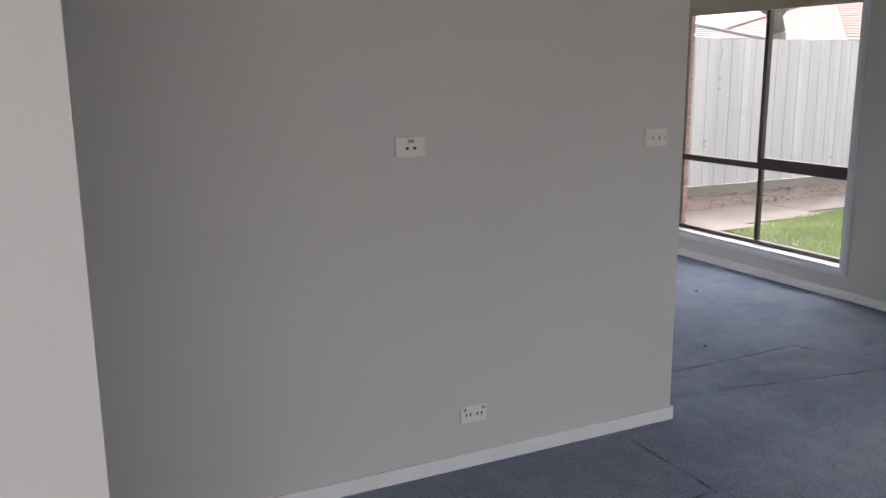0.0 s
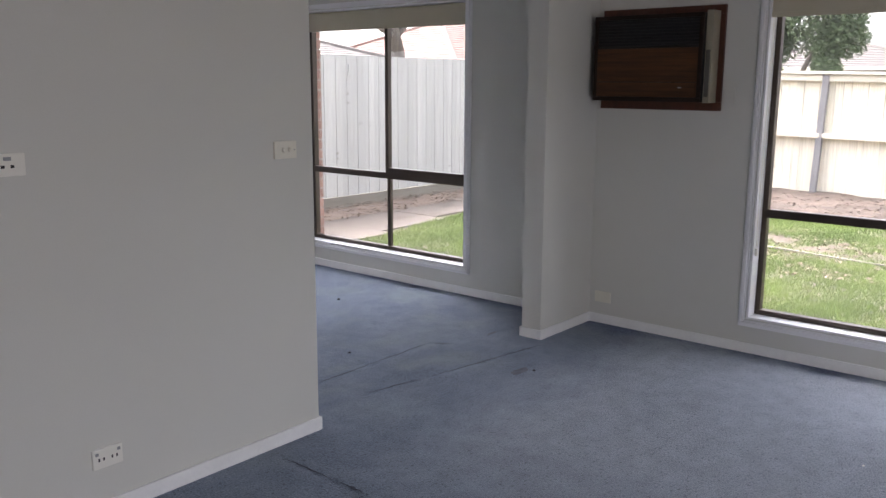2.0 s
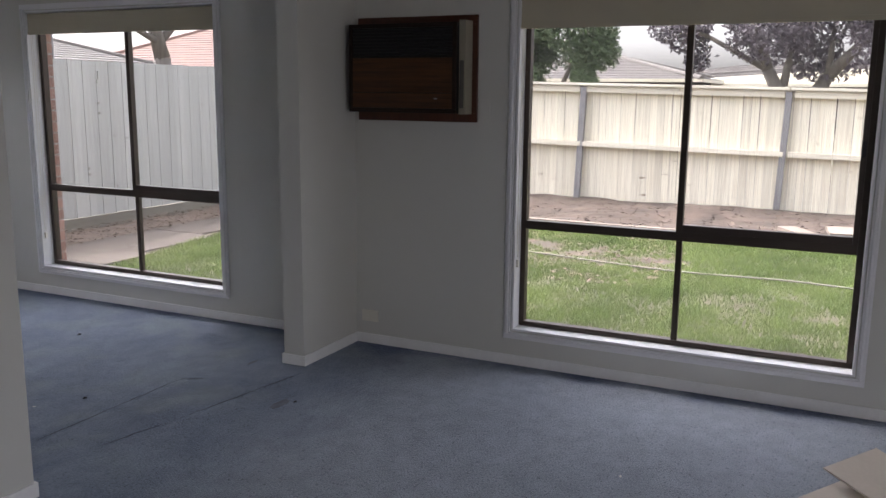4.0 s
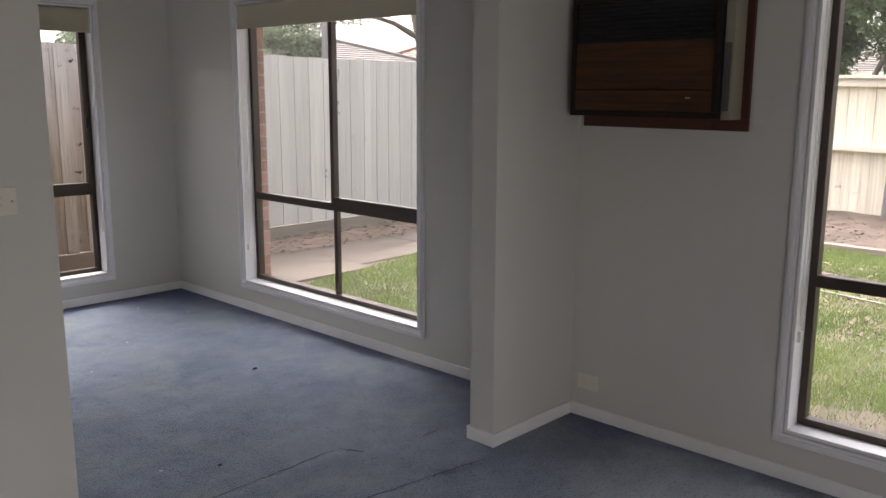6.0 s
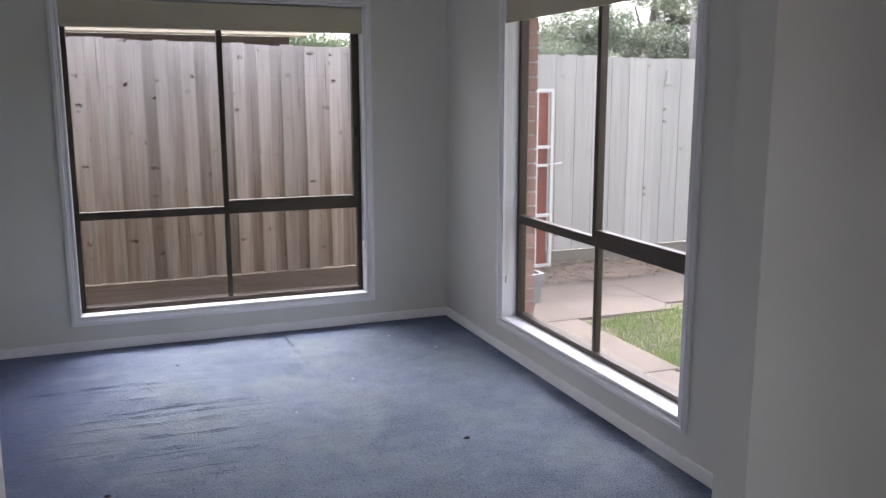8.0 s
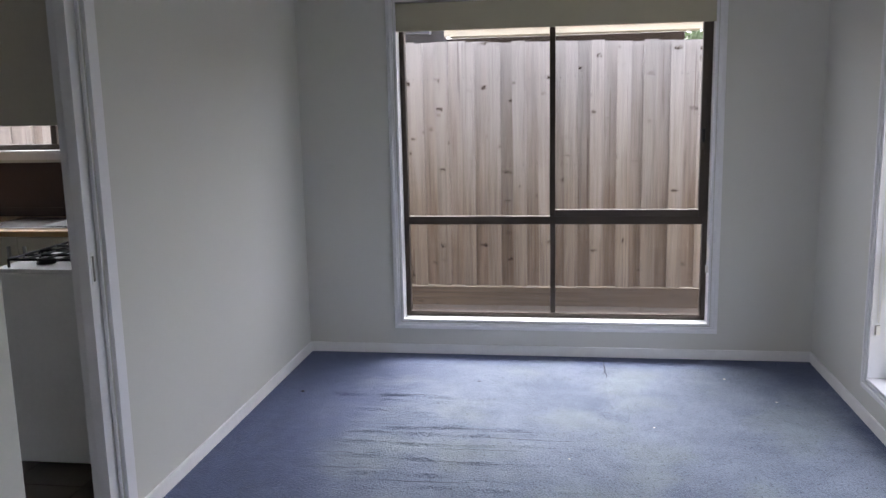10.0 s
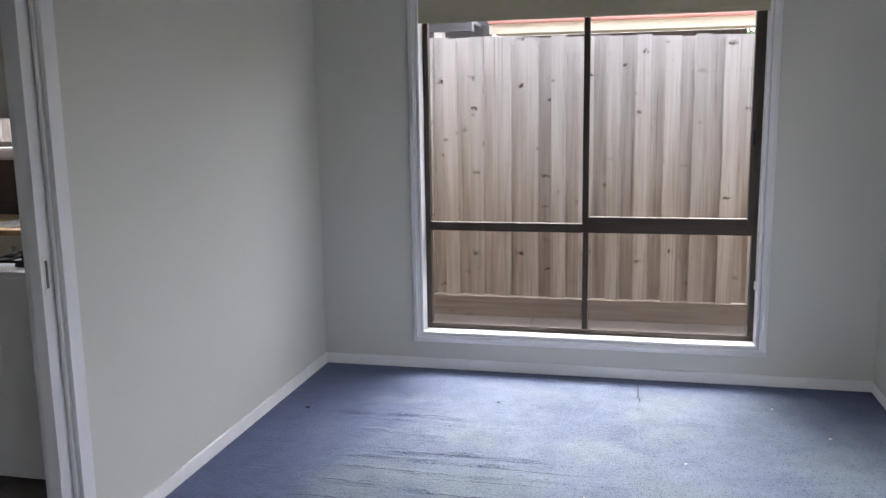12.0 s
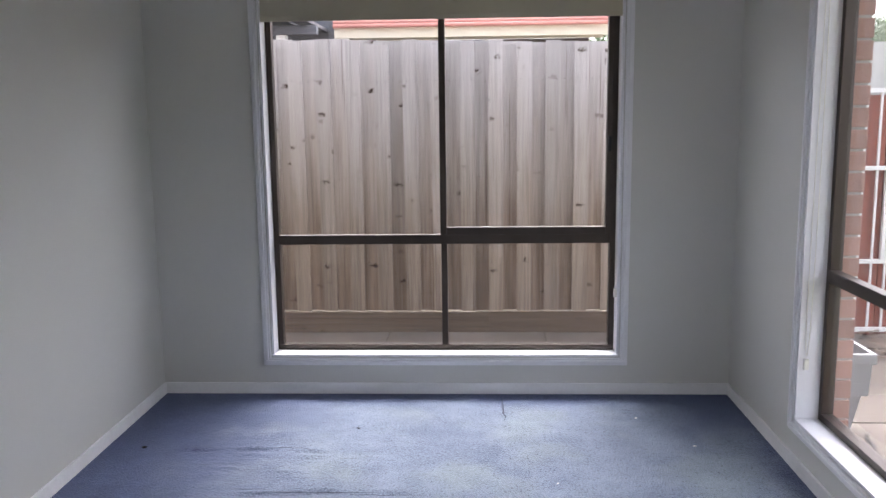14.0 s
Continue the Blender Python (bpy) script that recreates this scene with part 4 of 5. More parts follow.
def close_house():
    """The house behind the side fence: only its eave and roof edge rise above the palings."""
    root = thing("neighbour_house", (0.2, 13, GZ), "brick house with cream fascia and salmon gutter close behind the fence", "house")
    part("wall", boxes((-6, 4.9, 11.2, 17, GZ, 2.234)), DARKWALL, root)
    part("fascia", boxes((2.40, 5.03, 10.62, 10.66, 2.215, 2.31), (2.40, 5.03, 10.66, 11.2, 2.235, 2.25), bevel=0.003), CREAM, root)
    bm = bmesh.new()
    for z in (2.325, 2.36, 2.395, 2.43):
        tube(bm, (2.40, 10.56 + 0.3 * (z - 2.31), z), (5.01, 10.56 + 0.3 * (z - 2.31), z), 0.021, n=8)
    part("gutter", bm, GUTTER, root, smooth=True)
    bm = bmesh.new()
    vs = [bm.verts.new(p) for p in ((2.4, 10.58, 2.40), (5.03, 10.58, 2.40), (5.03, 14, 3.9), (2.4, 14, 3.9), (2.4, 10.58, 2.37), (5.03, 10.58, 2.37), (5.03, 14, 3.87), (2.4, 14, 3.87))]
    for q in ((0, 1, 2, 3), (4, 5, 6, 7), (0, 1, 5, 4), (1, 2, 6, 5), (2, 3, 7, 6), (3, 0, 4, 7)):
        bm.faces.new([vs[i] for i in q])
    part("roof", bm, TILE_RED, root)
    awning = thing("carport_awning", (1.6, 10.4, GZ), "grey corrugated awning on a white post behind the fence", "awning")
    bm = bmesh.new()
    for i in range(9):
        a = 0.6 + 0.19 * i
        box(bm, a, a + 0.17, 9.6, 11.0, 2.30 - 0.012 * (i % 2), 2.33)
    bmesh.ops.rotate(bm, verts=bm.verts, cent=(2.3, 10, 2.3), matrix=Matrix.Rotation(0.10, 3, "Y"))
    part("roof_sheet", bm, AWNING, awning)
    part("back_screen", boxes((-0.5, 2.37, 10.92, 11.0, GZ, 2.75)), AWNING, awning)
    part("post", boxes((1.98, 2.07, 10.0, 10.09, GZ, 2.28), bevel=0.006), WHITEMETAL, awning, "white steel post")
    part("beam", boxes((0.6, 2.35, 9.98, 10.08, 2.20, 2.28), bevel=0.006), AWNING, awning)


close_house()
solid("power_pole", boxes((18.87, 19.15, 22.1, 22.38, GZ, 7.5), (18.2, 19.8, 22.02, 22.1, 6.6, 6.75), bevel=0.02), POSTGREY, "tall pale grey pole beyond the fence", "pole")


# ---- beside the house: steel gate, boards, tub ----
def gate():
    root = thing("security_gate", (6.3, 8.1, GZ), "white steel bar gate standing open against the paling fence", "gate")
    x0, x1, z0, z1, y0, y1 = 5.86, 6.69, -0.02, 1.625, 8.085, 8.115
    part("gate_frame", boxes((x0, x0 + 0.03, y0, y1, z0, z1), (x1 - 0.03, x1, y0, y1, z0, z1), (x0 + 0.03, x1 - 0.03, y0, y1, z1 - 0.03, z1), (x0 + 0.03, x1 - 0.03, y0, y1, z0, z0 + 0.03), bevel=0.003), WHITEMETAL, root)
    for z in (1.10, 0.47):
        part("crossbar", boxes((x0 + 0.03, x1 - 0.03, y0, y1, z - 0.014, z + 0.014), bevel=0.003), WHITEMETAL, root)
    for i in range(7):
        x = x0 + 0.115 + 0.092 * i
        rows = [(z0 + 0.03, 0.456), (0.484, 1.086), (1.114, z1 - 0.03)]
        for a, b in rows:
            part("bar", boxes((x - 0.007, x + 0.007, y0 + 0.008, y1 - 0.008, a, b)), WHITEMETAL, root)
    lock = part("lock_box", boxes((6.49, 6.515, y0, y1, 0.484, 1.086), (6.515, 6.66, y0, y1, 0.92, 0.945), bevel=0.002), WHITEMETAL, root)
    bm = bmesh.new()
    tube(bm, (6.64, 8.08, 0.94), (6.64, 8.04, 0.94), 0.010)
    tube(bm, (6.64, 8.045, 0.94), (6.76, 8.045, 0.955), 0.009)
    part("lever_handle", bm, WHITEMETAL, lock)
    part("bolt", boxes((6.69, 6.73, 8.06, 8.085, 0.33, 0.345), (6.72, 6.735, 8.06, 8.085, 0.27, 0.345)), GREYPLASTIC, root, "grey drop bolt")
    for i in range(5):
        a = 5.87 + 0.158 * i
        bm = boxes((a, a + 0.152, 8.135, 8.155, GZ, 1.58 + 0.004 * (i % 3)), bevel=0.003)
        solid("stained_board", bm, REDWOOD, "red-brown stained board standing behind the steel gate", "board", group="stained boards")


gate()


def tub():
    cx, cy = 5.50, 6.37
    root = thing("plastic_tub", (cx, cy, GZ + 0.004), "tapered grey plastic tub with a pale rim beside the wall", "tub")
    bm = bmesh.new()
    lo, hi, z0, z1 = 0.065, 0.125, GZ + 0.006, 0.33
    r = bmesh.ops.create_cube(bm, size=1.0)
    for v in r["verts"]:
        k = hi if v.co.z > 0 else lo
        v.co = Vector((cx + k * (1 if v.co.x > 0 else -1), cy + k * (1 if v.co.y > 0 else -1), z1 if v.co.z > 0 else z0))
    top = [f for f in bm.faces if f.normal.z > 0.9]
    bmesh.ops.inset_region(bm, faces=top, thickness=0.012)
    bmesh.ops.translate(bm, verts=top[0].verts, vec=(0, 0, -0.18))
    part("body", bm, GREYPLASTIC, root)
    o, w = 0.138, 0.02
    part("rim", boxes((cx - o, cx + o, cy - o, cy - o + w, 0.31, 0.36), (cx - o, cx + o, cy + o - w, cy + o, 0.31, 0.36), (cx - o, cx - o + w, cy - o + w, cy + o - w, 0.31, 0.36), (cx + o - w, cx + o, cy - o + w, cy + o - w, 0.31, 0.36), bevel=0.004), GREYPLASTIC, root, "pale rim")


tub()
solid("fence_tag", boxes((7.94, 8.03, 8.17, 8.19, 1.66, 1.70), (7.96, 7.99, 8.17, 8.19, 1.70, 1.80), bevel=0.004), HAZYPALING, "small grey timber bracket fixed to the paling fence", "bracket")


# ---- fences ----
def shared(name, bm, mat):
    bmesh.ops.recalc_face_normals(bm, faces=bm.faces)
    me = bpy.data.meshes.new(name)
    bm.to_mesh(me)
    bm.free()
    me.materials.append(mat)
    return me


def piece(name, me, parent, at):
    ob = new(name, me)
    ob.parent = parent
    ob.location = Vector(at) - PLACE[parent]
    return ob


# ---- air conditioner ----
DARKCOVER = material("dark grey plastic", (0.10, 0.09, 0.08), 0.5, var=0.06, scale=6, fine=60, bump=0.0)
AGED = material("aged cream plastic", (0.30, 0.275, 0.21), 0.5, var=0.06, scale=6, fine=60, bump=0.0)


def air_conditioner():
    root = thing("air_conditioner", (XE, 2.49, 1.414), "dark walnut-veneered through-wall air conditioner with black grille", "air conditioner")
    y0, y1, z0, z1 = 2.097, 2.880, 1.414, 2.015
    for rows in ((y0, y1, z0, z0 + 0.05), (y0, y1, z1 - 0.05, z1), (y0, y0 + 0.075, z0 + 0.05, z1 - 0.05), (y1 - 0.05, y1, z0 + 0.05, z1 - 0.05)):
        part("surround", boxes((XE - 0.022, XE, *rows), bevel=0.003), SURROUND, root, "red-brown timber surround")
    xf = XE - 0.15
    f0, f1, g0, g1 = 2.170, 2.868, 1.465, 1.968
    part("body", boxes((xf + 0.012, XE - 0.004, f0, f1, g0, g1), bevel=0.004), DARKAC, root)
    for rows in ((f0, f1, g0, g0 + 0.024), (f0, f1, g1 - 0.024, g1), (f0, f0 + 0.024, g0 + 0.024, g1 - 0.024), (f1 - 0.024, f1, g0 + 0.024, g1 - 0.024)):
        part("front_frame", boxes((xf, xf + 0.016, *rows), bevel=0.003), BLACKWOOD, root, "near-black stained frame")
    part("front_panel", boxes((xf + 0.003, xf + 0.012, f0 + 0.024, f1 - 0.024, g0 + 0.115, 1.775), bevel=0.002), WOODAC, root, "walnut veneer panel")
    part("flap", boxes((xf + 0.001, xf + 0.012, f0 + 0.024, f1 - 0.024, g0 + 0.026, g0 + 0.111), bevel=0.002), WOODAC, root, "walnut veneer flap")
    part("badge", boxes((xf - 0.001, xf + 0.002, f0 + 0.115, f0 + 0.137, g0 + 0.078, g0 + 0.085), bevel=0.001), GREYPLASTIC, root, "small dull badge")
    for i in range(9):
        z = 1.785 + 0.0185 * i
        bm = boxes((xf + 0.004, xf + 0.022, f0 + 0.026, f1 - 0.026, z, z + 0.004))
        bmesh.ops.rotate(bm, verts=bm.verts, cent=(xf + 0.012, 0, z), matrix=Matrix.Rotation(0.5, 3, "Y"))
        part("louvre", bm, DARKAC, root)
    strip = part("control_strip", boxes((xf + 0.030, XE - 0.022, 2.126, 2.166, g0 - 0.004, g1 + 0.012), bevel=0.003), AGED, root, "cream control strip")
    part("control_cover", boxes((xf + 0.024, xf + 0.031, 2.134, 2.158, g0 + 0.03, 1.76), bevel=0.002), DARKCOVER, strip, "dark grey control cover")


air_conditioner()
solid("blank_plate", boxes((XE - 0.006, XE, 2.02, 2.083, 1.44, 1.545), bevel=0.002), WALL, "small pale blank wall plate beside the air conditioner", "wall plate")


# ---- sockets and switches ----
CREAMPLATE = material("aged cream wall plate", (0.74, 0.715, 0.62), 0.45, var=0.04, scale=6, fine=80, bump=0.0)


def outlet(name, at, facing, label, kind):
    """A wall plate 115 by 73 mm; local x along the wall, y out of it."""
    m = Matrix.Translation(at) @ Matrix.Rotation(facing, 4, "Z")
    root = thing(name, at, label, "switch" if kind == "switch" else "socket")

    def add(pname, rows, mat, bevel, parent=root, lab=""):
        bm = boxes(*rows, bevel=bevel)
        bmesh.ops.transform(bm, matrix=m, verts=bm.verts)
        return part(pname, bm, mat, parent, lab)

    add("plate", [(-0.0575, 0.0575, -0.012, 0, -0.0365, 0.0365)], CREAMPLATE if kind in ("plain", "switch") else PLASTIC, 0.004)
    if kind == "switch":
        for u in (-0.014, 0.018):
            bm = bmesh.new()
            tube(bm, (u, -0.011, 0), (u + 0.002, -0.0185, 0.001), 0.0105, 0.008, 16)
            bmesh.ops.transform(bm, matrix=m, verts=bm.verts)
            part("rocker", bm, CREAMPLATE, root)
        add("screw_cap", [(0.042, 0.047, -0.0135, -0.011, -0.003, 0.003)], GREYPLASTIC, 0.001)
    elif kind == "plain":
        for u in (-0.03, 0.03):
            add("cover", [(u - 0.02, u + 0.02, -0.0135, -0.011, -0.02, 0.02)], CREAMPLATE, 0.002)
    elif kind == "single":
        add("rocker", [(-0.011, 0.013, -0.0155, -0.011, 0.014, 0.026)], GREYPLASTIC, 0.002)
        for u in (-0.014, 0.016):
            add("pin_slot", [(u - 0.006, u + 0.006, -0.0128, -0.011, -0.010, 0.000)], DARKAC, 0.001)
    else:
        for u in (-0.042, 0.042):
            add("rocker", [(u - 0.006, u + 0.006, -0.0155, -0.011, 0.015, 0.026)], GREYPLASTIC, 0.002)
        for u in (-0.034, -0.016, 0.016, 0.034):
            add("pin_slot", [(u - 0.003, u + 0.003, -0.0128, -0.011, -0.008, 0.004)], DARKAC, 0.0)
    return root


outlet("power_socket", (1.401, YS0, 1.303), 0, "white plastic single power socket on a grey wall", "single")
outlet("light_switch", (2.526, YS0, 1.289), 0, "off-white plastic double light switch on a grey wall", "switch")
outlet("power_socket", (1.659, YS0, 0.228), 0, "white plastic double power socket low on a grey wall", "double")
outlet("power_socket", (XE, 2.815, 0.18), -math.pi / 2, "off-white plastic wall plate beside a corner", "plain")


# ---- blind chains ----
def chain(m, u, top, low):
    cu = bpy.data.curves.new("blind_chain", "CURVE")
    cu.dimensions, cu.bevel_depth, cu.bevel_resolution = "3D", 0.0016, 1
    sp = cu.splines.new("NURBS")
    pts = [(u, 0.032, top), (u + 0.002, 0.036, 1.3), (u + 0.004, 0.03, low + 0.1), (u, 0.022, low), (u - 0.004, 0.014, low + 0.1), (u - 0.002, 0.016, 1.3), (u, 0.018, top)]
    sp.points.add(len(pts) - 1)
    for p, q in zip(sp.points, pts):
        p.co = (*(m @ Vector(q)), 1)
    sp.use_endpoint_u, sp.order_u = True, 3
    cu.materials.append(PLASTIC)
    ob = new("blind_chain", cu)
    PLACE[ob] = Vector((0, 0, 0))
    tagged(ob, label="thin white bead chain of a roller blind", category="blind chain", group="blind chains")
    bm = boxes((u - 0.008, u + 0.008, 0.012, 0.03, low - 0.035, low + 0.01), bevel=0.003)
    bmesh.ops.transform(bm, matrix=m, verts=bm.verts)
    solid("chain_cleat", bm, PLASTIC, "small white chain cleat on a window reveal", "cleat", group="chain cleats")


chain(M_N, W_N[1] - W_N[0] - 0.021, 2.08, 0.56)
chain(M_E, 0.021, 2.08, 0.47)
chain(M_F, 0.021, 2.08, 0.62)


# ---- cardboard on the living-room carpet ----
def cardboard():
    KRAFT = material("brown cardboard", (0.42, 0.30, 0.20), 0.85, var=0.08, scale=4, fine=60, bump=0.1)
    PALE = material("pale cardboard face", (0.62, 0.55, 0.47), 0.75, var=0.05, scale=4, fine=60, bump=0.05)
    root = thing("cardboard_box", (4.15, -0.15, 0.0), "flattened open cardboard box lying on the carpet", "box")
    m = Matrix.Translation((4.06, -0.12, 0.0)) @ Matrix.Rotation(radians(-32), 4, "Z")

    def add(name, rows, mat, tilt=0.0):
        bm = boxes(*rows)
        if tilt:
            bmesh.ops.rotate(bm, verts=bm.verts, cent=(0.05, 0.1, 0.01), matrix=Matrix.Rotation(tilt, 3, "X"))
        bmesh.ops.transform(bm, matrix=m, verts=bm.verts)
        part(name, bm, mat, root)

    add("lower_flap", [(-0.3, 0.32, -0.28, 0.26, 0.004, 0.012)], PALE)
    add("side_flap", [(-0.02, 0.36, 0.05, 0.30, 0.03, 0.036)], PALE, 0.22)
    add("inner_wall", [(0.0, 0.36, -0.24, -0.236, 0.012, 0.10)], KRAFT)


cardboard()

# ---- specks on the carpet ----
rng = random.Random(8)
CRUMB = material("dark crumb", (0.03, 0.028, 0.03), 0.9, var=0.2, scale=40, fine=200, bump=0.2)
SPECKS = [(4.373, 4.586, 0.016, 0), (2.821, 4.569, 0.014, 0), (3.55, 3.62, 0.012, 0), (4.0, 2.62, 0.011, 0), (3.2, 6.2, 0.008, 0), (4.1, 5.6, 0.006, 1), (4.55, 6.35, 0.008, 1), (4.75, 6.0, 0.007, 1), (2.25, 5.95, 0.012, 0), (3.35, 3.75, 0.006, 1), (3.7, 5.2, 0.006, 1), (3.05, 1.4, 0.01, 0), (3.9, 0.9, 0.008, 1)]
for x, y, s, pale in SPECKS:
    bm = bmesh.new()
    bmesh.ops.create_icosphere(bm, subdivisions=1, radius=s)
    for v in bm.verts:
        v.co = Vector((v.co.x * rng.uniform(0.7, 1.5), v.co.y * rng.uniform(0.5, 1.0), v.co.z * 0.4)) + Vector((x, y, s * 0.35))
    solid("crumb", bm, PLASTIC if pale else CRUMB, "pale crumb lying on the carpet" if pale else "dark crumb of dirt lying on the carpet", "crumb", group="crumbs on the carpet")


# ---- sliding door and its trim ----
def sliding_door():
    root = thing("door_1", (XW - 0.05, 4.35, 0), "white cavity sliding door, pushed open into the wall", "door", kind="structure")
    leaf = part("door_leaf", boxes((XW - 0.060, XW - 0.018, 4.342, 4.44, 0.012, 2.04), bevel=0.003), TRIM, root)
    bm = boxes((XW - 0.0180, XW - 0.0155, 4.354, 4.378, 0.945, 1.065), bevel=0.001)
    pull = part("flush_pull", bm, WHITEMETAL, leaf, "satin metal flush pull")
    part("pull_recess", boxes((XW - 0.0158, XW - 0.0148, 4.360, 4.372, 0.96, 1.05)), DARKCOVER, pull, "dark finger recess")
    part("jamb", boxes((XW - 0.012, XW, 4.392, 4.400, 0, 2.06), (XW - 0.11, XW - 0.074, 4.382, 4.400, 0, 2.06), bevel=0.002), TRIM, root)
    part("jamb", boxes((XW - 0.11, XW, 3.64, 3.658, 0, 2.06), bevel=0.002), TRIM, root)
    part("head", boxes((XW - 0.11, XW, 3.658, 4.382, 2.042, 2.06)), TRIM, root)
    part("architrave", boxes((XW, XW + 0.016, 4.406, 4.470, 0, 2.13), bevel=0.004), TRIM, root)
    part("architrave", boxes((XW, XW + 0.016, 3.57, 3.634, 0, 2.13), bevel=0.004), TRIM, root)
    part("architrave", boxes((XW, XW + 0.016, 3.634, 4.406, 2.066, 2.13), bevel=0.004), TRIM, root)


sliding_door()

# ---- kitchen ----
CABINET = material("cream laminate", (0.62, 0.60, 0.52), 0.4, var=0.03, scale=3, fine=60, bump=0.0)
WORKTOP = material("honey laminate worktop", (0.46, 0.31, 0.15), 0.35, var=0.1, scale=4, fine=60, bump=0.02)
SPLASH = material("dark brown splashback", (0.05, 0.025, 0.018), 0.65, var=0.1, scale=5, fine=60, bump=0.02)
ENAMEL = material("white enamel", (0.74, 0.76, 0.76), 0.25, var=0.04, scale=4, fine=60, bump=0.0)
STEEL = material("stainless steel", (0.6, 0.6, 0.6), 0.25, var=0.05, scale=4, fine=200, bump=0.02, metal=1.0)
IRON = material("black cast iron", (0.02, 0.02, 0.02), 0.6, var=0.1, scale=8, fine=80, bump=0.1)
FLOORTILE = material("grey-brown floor tile", (0.088, 0.069, 0.057), 0.45, var=0.15, scale=3, fine=40, bump=0.05, tint=0.12)
GROUT = material("brown grout", (0.17, 0.15, 0.125), 0.9, var=0.1, scale=8, fine=90, bump=0.2)


def cooker():
    x0, x1, y0, y1 = 1.252, 1.889, 4.888, 5.43
    root = thing("gas_cooker", ((x0 + x1) / 2, (y0 + y1) / 2, 0), "white enamel freestanding gas cooker with black trivets", "cooker")
    part("body", boxes((x0 + 0.03, x1, y0, y1, 0.025, 0.875), bevel=0.008), ENAMEL, root)
    part("oven_door", boxes((x0 + 0.002, x0 + 0.028, y0 + 0.01, y1 - 0.01, 0.16, 0.72), bevel=0.006), ENAMEL, root)
    part("control_panel", boxes((x0 - 0.02, x0 + 0.03, y0, y1, 0.74, 0.875), bevel=0.012), ENAMEL, root)
    part("hob", boxes((x0 + 0.005, x1, y0 + 0.004, y1 - 0.004, 0.875, 0.893), bevel=0.005), ENAMEL, root)
    for a, b in ((1.42, 5.03), (1.42, 5.29), (1.71, 5.03), (1.71, 5.29)):
        bm = bmesh.new()
        tube(bm, (a, b, 0.893), (a, b, 0.912), 0.042, 0.036, 14)
        part("burner", bm, IRON, root)
    for yy in (4.93, 5.17):
        bm = bmesh.new()
        for xx in (1.31, 1.39, 1.47, 1.55, 1.63, 1.71, 1.83):
            tube(bm, (xx, yy, 0.927), (xx, yy + 0.22, 0.927), 0.006, n=6)
        for y2 in (yy, yy + 0.11, yy + 0.22):
            tube(bm, (1.31, y2, 0.927), (1.83, y2, 0.927), 0.006, n=6)
        for xx in (1.31, 1.83):
            for y2 in (yy, yy + 0.22):
                tube(bm, (xx, y2, 0.893), (xx, y2, 0.927), 0.006, n=6)
        part("trivet", bm, IRON, root, "black wire trivet")
    for k in range(5):
        bm = bmesh.new()
        tube(bm, (x0 - 0.02, y0 + 0.08 + 0.09 * k, 0.81), (x0 - 0.045, y0 + 0.08 + 0.09 * k, 0.81), 0.018, 0.015, 12)
        part("knob", bm, ENAMEL, root)
    for a in (x0 + 0.06, x1 - 0.06):
        for b in (y0 + 0.05, y1 - 0.05):
            bm = bmesh.new()
            tube(bm, (a, b, 0.0), (a, b, 0.026), 0.02, n=10)
            part("foot", bm, IRON, root)


cooker()


def range_hood():
    root = thing("range_hood", (1.65, 5.15, 1.494), "cream range hood with a dark brown visor over the cooker", "range hood")
    part("canopy", boxes((1.355, XW - 0.11, 4.86, 5.46, 1.494, 2.40), bevel=0.004), CABINET, root)
    bm = bmesh.new()
    prof = [(1.353, 1.494), (1.165, 1.494), (1.160, 1.556), (1.22, 1.565), (1.29, 1.59), (1.34, 1.625), (1.353, 1.645)]
    a = [bm.verts.new((x, 4.862, z)) for x, z in prof]
    b = [bm.verts.new((x, 5.458, z)) for x, z in prof]
    bm.faces.new(a)
    bm.faces.new(b[::-1])
    for i in range(len(prof)):
        j = (i + 1) % len(prof)
        bm.faces.new((a[i], a[j], b[j], b[i]))
    part("visor", bm, SPLASH, root, "dark brown curved visor")


range_hood()


def base_unit(at, facing, width, doors, label):
    """A floor cabinet; local x along its front, y into its depth."""
    m = Matrix.Translation(at) @ Matrix.Rotation(facing, 4, "Z")
    root = thing("kitchen_cabinet", at, label, "cabinet", group="kitchen base cabinets")

    def add(name, rows, mat, bevel, parent=root, lab=""):
        bm = boxes(*rows, bevel=bevel)
        bmesh.ops.transform(bm, matrix=m, verts=bm.verts)
        return part(name, bm, mat, parent, lab)

    add("carcass", [(0, width, 0.02, 0.56, 0.1, 0.838)], CABINET, 0.0)
    add("kickboard", [(0, width, 0.05, 0.07, 0.0, 0.1)], CABINET, 0.0)
    w = width / doors
    for i in range(doors):
        d = add("door", [(i * w + 0.003, (i + 1) * w - 0.003, 0.0, 0.018, 0.11, 0.83)], CABINET, 0.002)
        u = i * w + (w - 0.05 if i % 2 == 0 else 0.05)
        add("handle", [(u - 0.006, u + 0.006, -0.022, 0.0, 0.70, 0.78)], GREYPLASTIC, 0.003, d, "small dull metal handle")


